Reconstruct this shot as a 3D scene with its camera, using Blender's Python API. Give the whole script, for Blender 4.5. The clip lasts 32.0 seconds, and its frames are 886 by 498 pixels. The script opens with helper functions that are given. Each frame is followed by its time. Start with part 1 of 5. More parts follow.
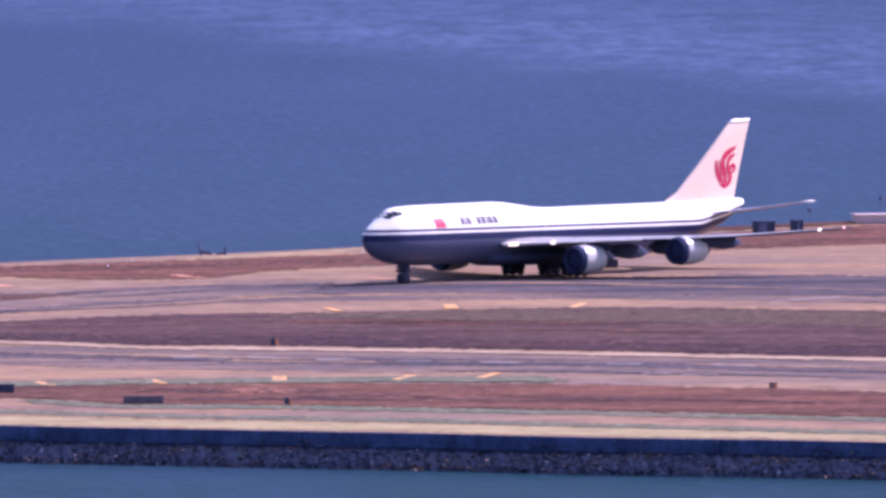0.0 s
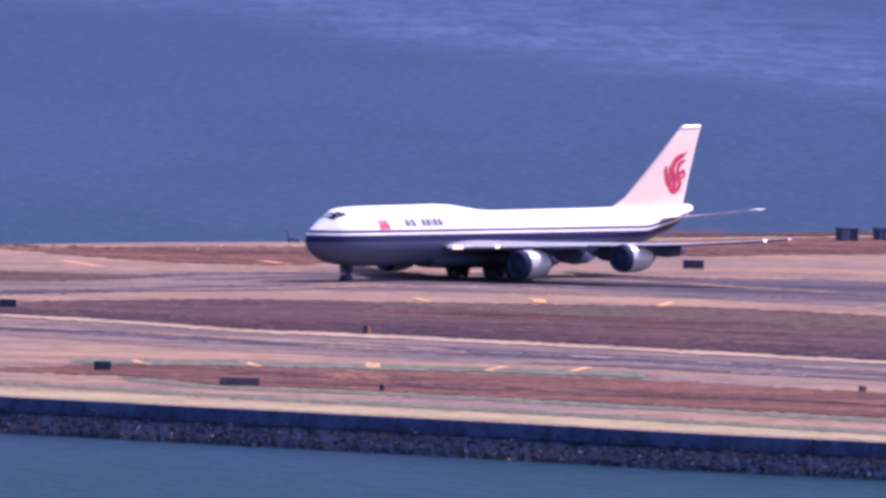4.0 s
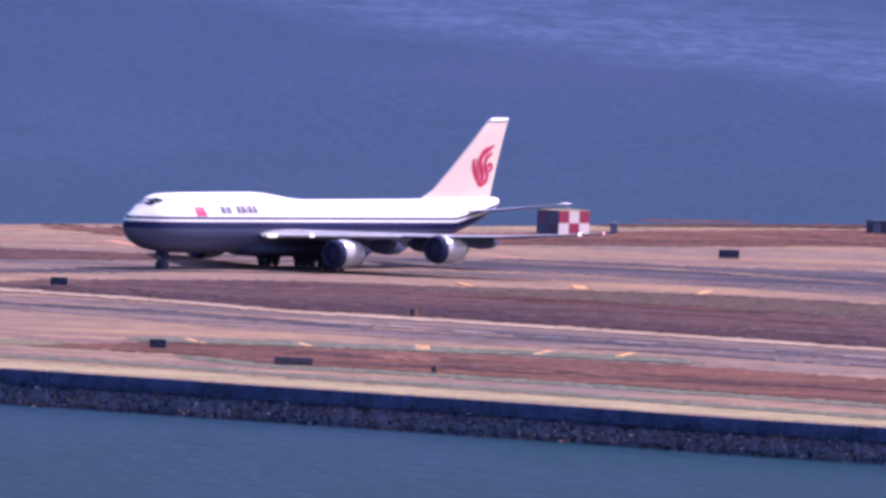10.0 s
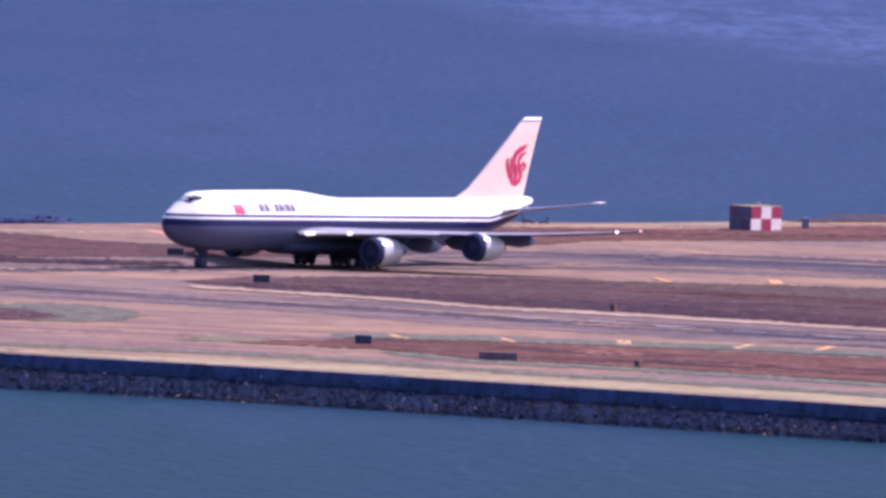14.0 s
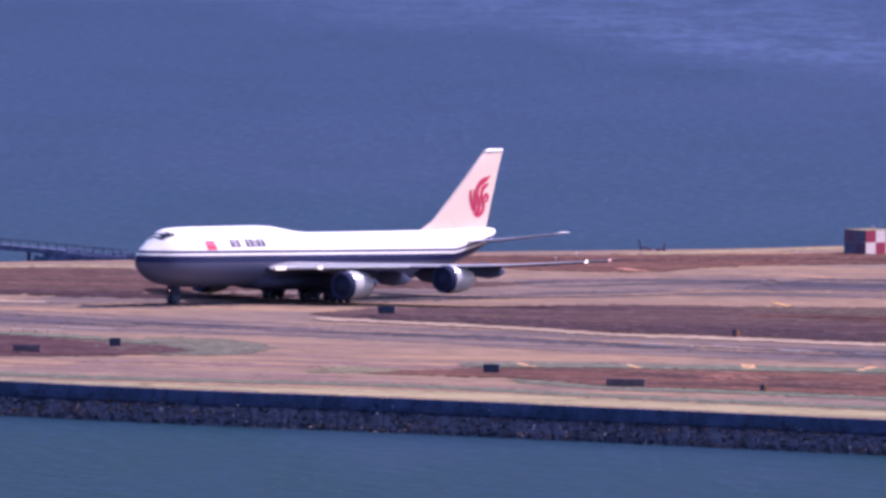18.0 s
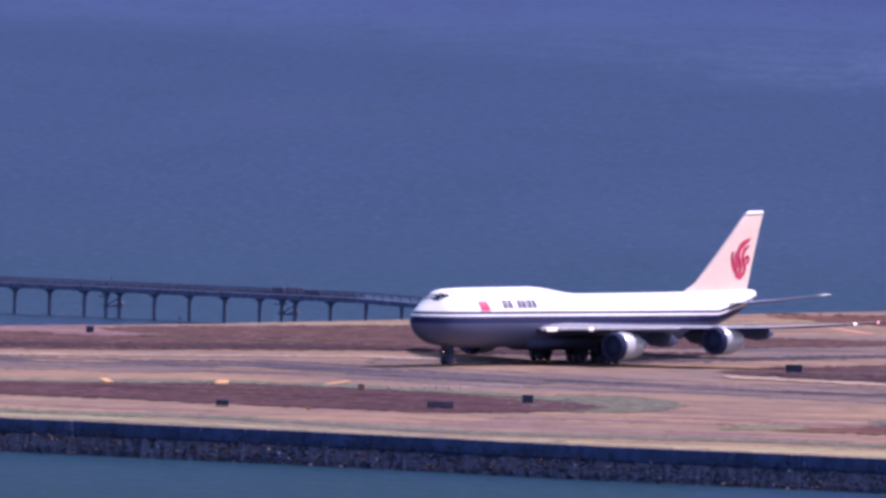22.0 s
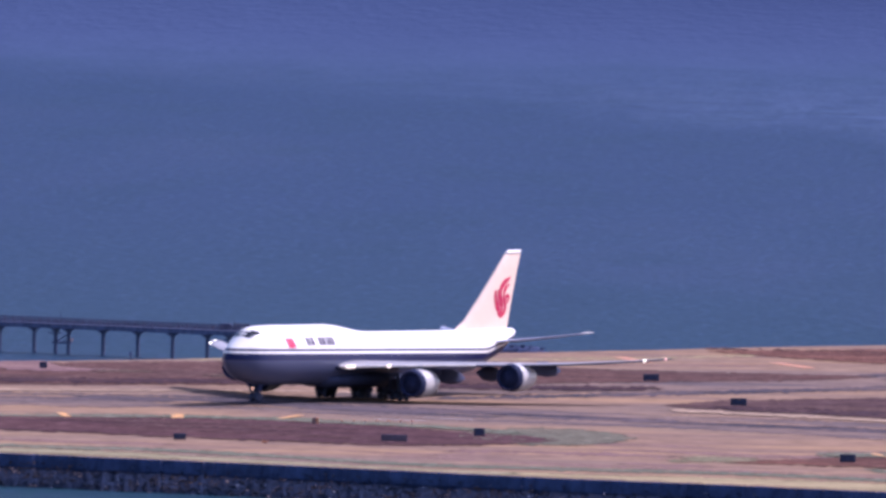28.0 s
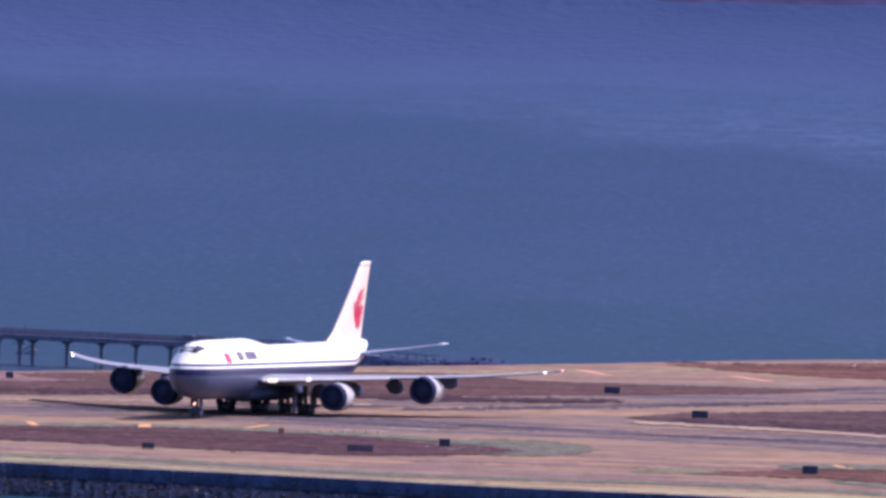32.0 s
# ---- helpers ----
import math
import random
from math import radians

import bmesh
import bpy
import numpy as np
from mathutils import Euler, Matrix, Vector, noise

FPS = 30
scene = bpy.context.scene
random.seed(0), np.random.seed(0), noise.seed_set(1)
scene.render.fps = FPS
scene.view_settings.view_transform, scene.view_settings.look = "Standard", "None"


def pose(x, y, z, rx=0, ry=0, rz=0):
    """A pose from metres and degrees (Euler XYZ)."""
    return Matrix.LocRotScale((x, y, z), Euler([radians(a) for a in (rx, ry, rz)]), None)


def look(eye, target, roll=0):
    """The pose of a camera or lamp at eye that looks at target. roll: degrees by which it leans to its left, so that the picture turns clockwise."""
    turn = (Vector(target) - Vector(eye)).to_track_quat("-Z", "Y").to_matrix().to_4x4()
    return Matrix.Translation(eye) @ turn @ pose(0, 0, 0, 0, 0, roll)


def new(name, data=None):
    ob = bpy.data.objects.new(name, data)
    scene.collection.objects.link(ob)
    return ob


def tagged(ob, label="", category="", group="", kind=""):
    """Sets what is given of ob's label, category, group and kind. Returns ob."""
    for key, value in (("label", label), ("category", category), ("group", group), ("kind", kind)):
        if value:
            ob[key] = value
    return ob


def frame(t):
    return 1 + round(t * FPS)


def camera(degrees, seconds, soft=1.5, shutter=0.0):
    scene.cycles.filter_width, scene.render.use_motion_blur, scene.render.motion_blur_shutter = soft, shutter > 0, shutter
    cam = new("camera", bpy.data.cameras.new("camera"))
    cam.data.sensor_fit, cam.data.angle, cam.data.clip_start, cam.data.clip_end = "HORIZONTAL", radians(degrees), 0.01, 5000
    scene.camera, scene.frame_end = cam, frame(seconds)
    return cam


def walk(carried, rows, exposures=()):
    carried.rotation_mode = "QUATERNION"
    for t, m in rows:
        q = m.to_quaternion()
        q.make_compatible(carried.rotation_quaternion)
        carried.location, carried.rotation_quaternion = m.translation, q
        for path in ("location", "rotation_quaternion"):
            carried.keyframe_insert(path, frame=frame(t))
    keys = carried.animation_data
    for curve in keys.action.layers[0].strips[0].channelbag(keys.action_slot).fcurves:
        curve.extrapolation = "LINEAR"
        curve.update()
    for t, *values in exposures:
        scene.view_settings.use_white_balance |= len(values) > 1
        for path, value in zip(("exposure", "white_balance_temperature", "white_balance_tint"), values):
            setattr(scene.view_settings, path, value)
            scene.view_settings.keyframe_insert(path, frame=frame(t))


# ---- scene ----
EXPO, KELVIN, TINT = 0.62, 5550, 42
SKY_STRENGTH, SUN_ENERGY = 0.15, 4.4
cam = camera(2.6169, 32.0, soft=3.3)

# seconds, place of the eye, pan (left), tilt (up) and lean in degrees
CAMERA_ROWS = [
    (0, 22.52, 77.63, 96.33, -0.1616, -2.1437, -0.557),
    (0.5, 21.50, 75.27, 96.15, -0.1505, -2.1284, -0.464),
    (1, 20.49, 72.85, 96.00, -0.1357, -2.1155, -0.416),
    (1.5, 19.50, 70.37, 95.86, -0.0953, -2.1071, -0.463),
    (2, 18.52, 67.82, 95.73, -0.0591, -2.0962, -0.406),
    (2.5, 17.55, 65.21, 95.62, -0.0710, -2.0973, -0.414),
    (3, 16.60, 62.54, 95.53, -0.0758, -2.1026, -0.027),
    (3.5, 15.66, 59.82, 95.45, -0.0825, -2.1113, 0.676),
    (4, 14.73, 57.04, 95.39, -0.0786, -2.1251, 1.403),
    (4.5, 13.82, 54.21, 95.34, -0.0771, -2.1408, 1.942),
    (6.5, 10.28, 42.41, 95.26, -0.1228, -2.1512, 2.366),
    (7, 9.43, 39.34, 95.27, -0.1449, -2.1450, 2.301),
    (7.5, 8.59, 36.24, 95.29, -0.1679, -2.1434, 2.318),
    (8, 7.75, 33.10, 95.32, -0.1931, -2.1351, 2.391),
    (8.5, 6.93, 29.92, 95.36, -0.2158, -2.1353, 2.392),
    (9, 6.12, 26.71, 95.41, -0.2355, -2.1300, 2.334),
    (9.5, 5.32, 23.47, 95.46, -0.2283, -2.1392, 2.352),
    (10, 4.53, 20.19, 95.53, -0.1910, -2.1436, 2.306),
    (10.5, 3.75, 16.89, 95.60, -0.1784, -2.1504, 2.325),
    (11, 2.98, 13.55, 95.67, -0.1880, -2.1542, 2.428),
    (11.5, 2.22, 10.20, 95.76, -0.2043, -2.1593, 2.521),
    (12, 1.47, 6.82, 95.85, -0.2099, -2.1622, 2.413),
    (12.5, 0.73, 3.42, 95.94, -0.1277, -2.1829, 2.475),
    (13, 0.00, 0.00, 96.04, 0.0147, -2.1892, 2.435),
    (13.5, -0.72, -3.44, 96.14, 0.1386, -2.1887, 2.254),
    (14, -1.44, -6.89, 96.25, 0.2533, -2.1692, 2.000),
    (14.5, -2.15, -10.35, 96.36, 0.3512, -2.1398, 1.909),
    (15, -2.84, -13.83, 96.47, 0.4232, -2.1219, 1.720),
    (15.5, -3.53, -17.31, 96.58, 0.4956, -2.1198, 1.434),
    (17.5, -6.22, -31.30, 97.05, 0.5120, -2.0999, 1.008),
    (18, -6.87, -34.80, 97.16, 0.4857, -2.0878, 1.018),
    (18.5, -7.52, -38.30, 97.28, 0.4804, -2.0895, 1.136),
    (19, -8.16, -41.79, 97.39, 0.4853, -2.0924, 1.151),
    (19.5, -8.80, -45.28, 97.50, 0.4862, -2.0965, 1.209),
    (20, -9.43, -48.75, 97.60, 0.4701, -2.0926, 1.165),
    (20.5, -10.05, -52.22, 97.71, 0.4494, -2.0894, 1.055),
    (21, -10.67, -55.68, 97.81, 0.4250, -2.0812, 1.060),
    (21.3, -11.03, -57.74, 97.86, 0.4181, -2.0925, 1.060),
    (21.4, -11.15, -58.42, 97.88, 0.4596, -2.0777, 1.065),
    (21.5, -11.28, -59.11, 97.90, 0.6734, -2.0384, 1.091),
    (21.6, -11.40, -59.80, 97.92, 0.8924, -2.0027, 1.119),
    (21.7, -11.52, -60.48, 97.94, 1.1227, -1.9840, 1.147),
    (21.8, -11.64, -61.17, 97.95, 1.3714, -1.9654, 1.179),
    (21.9, -11.76, -61.85, 97.97, 1.5601, -1.9402, 1.202),
    (22, -11.88, -62.54, 97.99, 1.5711, -1.9338, 1.202),
    (22.5, -12.49, -65.95, 98.08, 1.5455, -1.9317, 1.178),
    (23, -13.08, -69.33, 98.16, 1.5212, -1.9193, 1.118),
    (23.5, -13.67, -72.69, 98.23, 1.4949, -1.9079, 1.106),
    (24, -14.26, -76.03, 98.29, 1.4698, -1.8932, 1.104),
    (24.5, -14.85, -79.35, 98.35, 1.4427, -1.8845, 1.071),
    (25, -15.43, -82.63, 98.40, 1.4170, -1.8724, 1.088),
    (25.5, -16.00, -85.88, 98.44, 1.3842, -1.8609, 1.021),
    (27.5, -18.27, -98.56, 98.50, 1.2725, -1.8172, 1.104),
    (28, -18.84, -101.63, 98.49, 1.2411, -1.8060, 1.093),
    (28.5, -19.39, -104.67, 98.47, 1.2085, -1.8001, 1.074),
    (29, -19.95, -107.65, 98.43, 1.1812, -1.7876, 1.105),
    (29.5, -20.50, -110.60, 98.38, 1.1515, -1.7772, 1.124),
    (30, -21.06, -113.49, 98.32, 1.1276, -1.7697, 1.199),
    (30.5, -21.61, -116.34, 98.25, 1.0985, -1.7654, 1.264),
    (31, -22.16, -119.13, 98.15, 1.0684, -1.7544, 1.276),
    (31.5, -22.70, -121.87, 98.05, 1.0477, -1.7488, 1.324),
    (32, -23.25, -124.55, 97.93, 1.0260, -1.7374, 1.354),
]


def eye_pose(x, y, z, pan, tilt, lean):
    a, b = radians(pan), radians(tilt)
    way = Vector((-math.sin(a) * math.cos(b), math.cos(a) * math.cos(b), math.sin(b)))
    return look((x, y, z), Vector((x, y, z)) + way * 1000, lean)


walk(cam, [(r[0], eye_pose(*r[1:])) for r in CAMERA_ROWS],
     exposures=[(0.0, EXPO + 0.01, KELVIN, TINT + 6), (4.0, EXPO + 0.01, KELVIN, TINT + 7), (7.5, EXPO - 0.06, KELVIN, TINT + 6), (11.0, EXPO - 0.06, KELVIN, TINT + 6), (14.0, EXPO - 0.06, KELVIN, TINT + 5), (20.0, EXPO - 0.23, KELVIN, TINT + 2), (24.0, EXPO - 0.25, KELVIN, TINT - 3), (32.0, EXPO - 0.25, KELVIN, TINT - 5)])

# ---- light: clear sky, sun high behind the airfield ----
SUN_WAY = Vector((0.87, 0.493, 0.0)) * math.cos(radians(43)) + Vector((0, 0, math.sin(radians(43))))
world = bpy.data.worlds.new("sky")
scene.world = world
world.use_nodes = True
nt = world.node_tree
sky = nt.nodes.new("ShaderNodeTexSky")
sky.sky_type = "NISHITA"
sky.sun_disc = False
sky.sun_elevation = radians(43)
sky.sun_rotation = math.atan2(SUN_WAY.x, SUN_WAY.y)
sky.air_density, sky.dust_density, sky.ozone_density = 1.0, 1.5, 1.5
background = nt.nodes["Background"]
background.inputs["Strength"].default_value = SKY_STRENGTH
nt.links.new(sky.outputs[0], background.inputs[0])
sun = new("sun", bpy.data.lights.new("sun", "SUN"))
sun.data.energy, sun.data.angle, sun.data.color = SUN_ENERGY, radians(0.53), (1.0, 0.95, 0.87)
sun.matrix_world = look((0, 0, 0), -SUN_WAY)

# ---- materials ----
def material(name, base, rough=0.8, metal=0.0, spread=0.0, size=1.0, stretch=(1, 1, 1), second=None, fine=0.0, fine_size=0.3, bump=0.0, spec=0.5, per_object=0.0, patch=None, glint=0.0):
    """A surface of one base colour that varies at two scales; sizes in metres."""
    m = bpy.data.materials.new(name)
    m.use_nodes = True
    n, l = m.node_tree.nodes, m.node_tree.links
    b = n["Principled BSDF"]
    b.inputs["Roughness"].default_value, b.inputs["Metallic"].default_value = rough, metal
    b.inputs["Specular IOR Level"].default_value = spec
    co = n.new("ShaderNodeTexCoord")
    mp = n.new("ShaderNodeMapping")
    mp.inputs["Scale"].default_value = stretch
    l.new(co.outputs["Object"], mp.inputs[0])
    colour = None

    def mix(a, c, fac, blend="MIX"):
        x = n.new("ShaderNodeMix")
        x.data_type, x.blend_type = "RGBA", blend
        for sock, v in ((x.inputs[6], a), (x.inputs[7], c), (x.inputs[0], fac)):
            if hasattr(v, "is_output"):
                l.new(v, sock)
            else:
                sock.default_value = (*v, 1) if isinstance(v, tuple) and len(v) == 3 else v
        return x.outputs[2]

    def noise_at(scale, detail=5.0, rough_=0.6, plain=False):
        t = n.new("ShaderNodeTexNoise")
        t.inputs["Scale"].default_value, t.inputs["Detail"].default_value, t.inputs["Roughness"].default_value = scale, detail, rough_
        l.new((co.outputs["Object"] if plain else mp.outputs[0]), t.inputs["Vector"])
        return t.outputs[0]

    def ramp(fac, lo, hi):
        r = n.new("ShaderNodeMapRange")
        r.inputs[1].default_value, r.inputs[2].default_value = lo, hi
        l.new(fac, r.inputs[0])
        return r.outputs[0]

    colour = base
    if second or spread:
        other = second or tuple(min(1, c * (1 - spread)) for c in base)
        colour = mix(colour, other, ramp(noise_at(1 / size), 0.4, 0.62))
    if patch:
        colour = mix(colour, patch, ramp(noise_at(0.3 / size, 3), 0.46, 0.66))
    if fine:
        dark = tuple(1 - fine for _ in range(3))
        colour = mix(colour, mix((1.0, 1.0, 1.0), dark, ramp(noise_at(1 / fine_size, 4, 0.65, fine_size > 1.5), 0.35, 0.65)), 1.0, "MULTIPLY")
    if per_object:
        oi = n.new("ShaderNodeObjectInfo")
        lo = tuple(1 - per_object for _ in range(3))
        colour = mix(colour, mix(lo, (1.0, 1.0, 1.0), oi.outputs["Random"]), 1.0, "MULTIPLY")
    # brightens a few objects at random, as painted sun glints
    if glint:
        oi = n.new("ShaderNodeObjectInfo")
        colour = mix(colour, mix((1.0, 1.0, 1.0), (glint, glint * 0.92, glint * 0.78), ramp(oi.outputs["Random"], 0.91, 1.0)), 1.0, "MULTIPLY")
    if hasattr(colour, "is_output"):
        l.new(colour, b.inputs["Base Color"])
    else:
        b.inputs["Base Color"].default_value = (*colour, 1)
    if bump:
        bp = n.new("ShaderNodeBump")
        bp.inputs["Strength"].default_value, bp.inputs["Distance"].default_value = 0.8, bump
        l.new(noise_at(1 / fine_size, 4), bp.inputs["Height"])
        l.new(bp.outputs[0], b.inputs["Normal"])
    return m


CONCRETE = material("pale concrete", (0.365, 0.232, 0.14), 0.9, second=(0.24, 0.157, 0.124), size=10, stretch=(0.35, 1, 1), fine=0.3, fine_size=4.0, spec=0.0, patch=(0.235, 0.168, 0.136))
ASPHALT = material("worn asphalt", (0.145, 0.114, 0.112), 0.9, second=(0.255, 0.176, 0.138), size=10, stretch=(0.3, 1, 1), fine=0.3, fine_size=4, spec=0.0)
TYRE_MARK = material("asphalt dark with tyre rubber", (0.075, 0.068, 0.08), 0.9, second=(0.15, 0.115, 0.118), size=11, stretch=(0.25, 1, 1), fine=0.3, fine_size=4, spec=0.0)
# the bank's earth takes the blue of hazy shade in its base colour
BANK_SHADE = material("blue grey rubble face", (0.060, 0.084, 0.160), 0.9, spread=0.35, size=3, fine=0.2, fine_size=0.8, spec=0.0)
SAND = material("pale sandy gravel", (0.42, 0.333, 0.185), 0.95, spread=0.3, size=8, stretch=(0.4, 1, 1), fine=0.25, fine_size=2.5, spec=0.0)
DRY_RED = material("dry reddish grass", (0.175, 0.084, 0.064), 0.95, second=(0.098, 0.056, 0.05), size=10, stretch=(0.3, 1, 1), fine=0.42, fine_size=3.5, spec=0.0)
DRY_BROWN = material("dry brown grass", (0.135, 0.083, 0.073), 0.95, second=(0.092, 0.056, 0.059), size=10, stretch=(0.3, 1, 1), fine=0.4, fine_size=3.5, spec=0.0)
GRAVEL = material("yellowish gravel", (0.335, 0.288, 0.172), 0.95, spread=0.3, size=8, stretch=(0.4, 1, 1), fine=0.25, fine_size=2.5, spec=0.0)
GREEN_LIME = material("sparse yellow green grass", (0.185, 0.178, 0.105), 0.95, second=(0.24, 0.19, 0.122), size=5, stretch=(0.3, 1, 1), fine=0.3, fine_size=3, spec=0.0)
GREEN = material("sparse green grass", (0.14, 0.151, 0.107), 0.95, second=(0.19, 0.17, 0.122), size=8, stretch=(0.3, 1, 1), fine=0.3, fine_size=3, spec=0.0)
# dark rubble lifted to blue grey, the haze over the landing painted in
RUBBLE = material("hazy blue grey rubble", (0.075, 0.09, 0.155), 0.9, spread=0.3, size=2.0, fine=0.2, fine_size=0.5, spec=0.0)
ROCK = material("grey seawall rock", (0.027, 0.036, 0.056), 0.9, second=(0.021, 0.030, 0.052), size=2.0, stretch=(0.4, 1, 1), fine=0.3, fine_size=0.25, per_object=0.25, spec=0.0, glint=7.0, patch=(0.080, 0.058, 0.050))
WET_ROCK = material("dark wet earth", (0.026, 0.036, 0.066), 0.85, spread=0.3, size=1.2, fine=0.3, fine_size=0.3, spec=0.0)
YELLOW = material("yellow marking paint", (0.78, 0.36, 0.07), 0.6, spread=0.25, size=1.5, fine=0.15, fine_size=0.4)
WHITE_PAINT = material("white marking paint", (0.43, 0.37, 0.33), 0.6, spread=0.4, size=1.5, fine=0.1, fine_size=0.4)
# signs stand against the sun: shade and haze are put into this blue
SIGN_BACK = material("dark blue sign metal", (0.046, 0.056, 0.096), 0.7, spread=0.3, size=0.5, fine=0.1, spec=0.2)
RED_PAINT = material("red building paint", (0.38, 0.018, 0.06), 0.6, spread=0.12, size=1.0, fine=0.08, fine_size=0.2)
HUT_WHITE = material("white building paint", (0.86, 0.73, 0.62), 0.6, spread=0.08, size=1.0, fine=0.06, fine_size=0.2)
# tarred timber made paler and bluer to paint in the haze
TIMBER = material("dark tarred timber", (0.14, 0.16, 0.25), 0.85, spread=0.3, size=1.0, stretch=(1, 1, 0.3), fine=0.25, fine_size=0.2, spec=0.1)
COWL = material("pale grey cowl paint", (0.58, 0.54, 0.49), 0.25, spread=0.06, size=2, fine=0.04, fine_size=0.5)
SKIN_WHITE = material("white aircraft paint", (0.94, 0.88, 0.78), 0.3, spread=0.04, size=3, fine=0.03, fine_size=0.6)
# shade under wings and engines put into the grey, with a little haze
SKIN_SHADE = material("dull grey aircraft paint", (0.058, 0.068, 0.12), 0.7, spread=0.1, size=2.5, spec=0.03)
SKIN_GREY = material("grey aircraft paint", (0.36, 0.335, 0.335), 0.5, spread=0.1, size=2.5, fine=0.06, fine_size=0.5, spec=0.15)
# pinkish cream puts light bounced off the ground into the white fin
FIN_PAINT = material("warm white fin paint", (0.90, 0.66, 0.49), 0.35, spread=0.05, size=3, fine=0.04, fine_size=0.6, spec=0.3)
RED_LIVERY = material("red livery paint", (0.60, 0.025, 0.085), 0.45, spread=0.06, size=1, spec=0.2)
# light cream carries the leading edge's sunlit gleam in its colour
SLAT_CREAM = material("bright slat metal", (0.82, 0.74, 0.62), 0.35, 0.1, spread=0.15, size=1)
# dark of the shaded inlets and doors, blued for haze
DARK = material("dark interior", (0.03, 0.037, 0.078), 0.75, spread=0.2, size=0.5, spec=0.05)
GLASS_DARK = material("cockpit glass", (0.015, 0.018, 0.025), 0.08)
# tyre black lightened with bluish haze
RUBBER = material("black tyre rubber", (0.055, 0.062, 0.095), 0.8, spread=0.2, size=0.3, spec=0.1)
STRUT = material("grey gear steel", (0.30, 0.30, 0.31), 0.45, 0.5, spread=0.1, size=0.4)
TAIL_BLUE = material("blue grey tailplane paint", (0.33, 0.35, 0.45), 0.6, spread=0.1, size=2.5, spec=0.2)
# gear steel, also lightened with bluish haze
GEAR_DARK = material("dark grey gear steel", (0.10, 0.115, 0.17), 0.6, 0.1, spread=0.2, size=0.4, spec=0.05)
PINK_DIRT = material("pinkish worn concrete", (0.27, 0.168, 0.145), 0.95, second=(0.215, 0.132, 0.125), size=7, stretch=(0.3, 1, 1), fine=0.3, fine_size=3, spec=0.0)
DRY_DARK = material("dark purplish dry grass", (0.068, 0.045, 0.053), 0.95, second=(0.092, 0.054, 0.055), size=9, stretch=(0.3, 1, 1), fine=0.4, fine_size=3.5, spec=0.0)
PEACH_GRASS = material("pale peach dry grass", (0.31, 0.145, 0.098), 0.95, second=(0.24, 0.118, 0.088), size=4, stretch=(0.3, 1, 1), fine=0.3, fine_size=2.5, spec=0.0)
PALE_EDGE = material("bleached concrete edge", (0.46, 0.325, 0.225), 0.95, spread=0.3, size=6, stretch=(0.4, 1, 1), fine=0.25, fine_size=2.5, spec=0.0)
# long signs' faces lightened towards the grass tone to paint in haze
SIGN_HAZY = material("faded sign face", (0.15, 0.115, 0.135), 0.7, spread=0.3, size=0.5, fine=0.1, spec=0.2)
GREEN_DARK = material("grey green grass", (0.145, 0.142, 0.102), 0.95, second=(0.19, 0.158, 0.115), size=5, stretch=(0.3, 1, 1), fine=0.35, fine_size=3, spec=0.0)
DRY_SALMON = material("dry salmon grass", (0.205, 0.100, 0.074), 0.95, second=(0.122, 0.066, 0.056), size=9, stretch=(0.3, 1, 1), fine=0.38, fine_size=3.5, spec=0.0)
DRY_MAUVE = material("dry mauve grass", (0.150, 0.082, 0.070), 0.95, second=(0.108, 0.068, 0.062), size=9, stretch=(0.3, 1, 1), fine=0.4, fine_size=3.5, spec=0.0)
DRY_PURPLE = material("dry purplish grass", (0.13, 0.07, 0.068), 0.95, second=(0.09, 0.051, 0.055), size=9, stretch=(0.3, 1, 1), fine=0.4, fine_size=3.5, spec=0.0)
DRY_OLIVE = material("dry olive grass", (0.112, 0.088, 0.068), 0.95, second=(0.135, 0.085, 0.07), size=5, stretch=(0.3, 1, 1), fine=0.35, fine_size=3, spec=0.0)
LETTER = material("dark lettering paint", (0.08, 0.06, 0.10), 0.5, spread=0.1, size=0.5, spec=0.2)


def glowing(name, colour, strength):
    m = bpy.data.materials.new(name)
    m.use_nodes = True
    b = m.node_tree.nodes["Principled BSDF"]
    b.inputs["Base Color"].default_value = (0.8, 0.75, 0.6, 1)
    b.inputs["Emission Color"].default_value, b.inputs["Emission Strength"].default_value = (*colour, 1), strength
    return m


EDGE_GLOW = glowing("landing light glass", (1.0, 0.84, 0.62), 1.0)

FEATHERED = {}


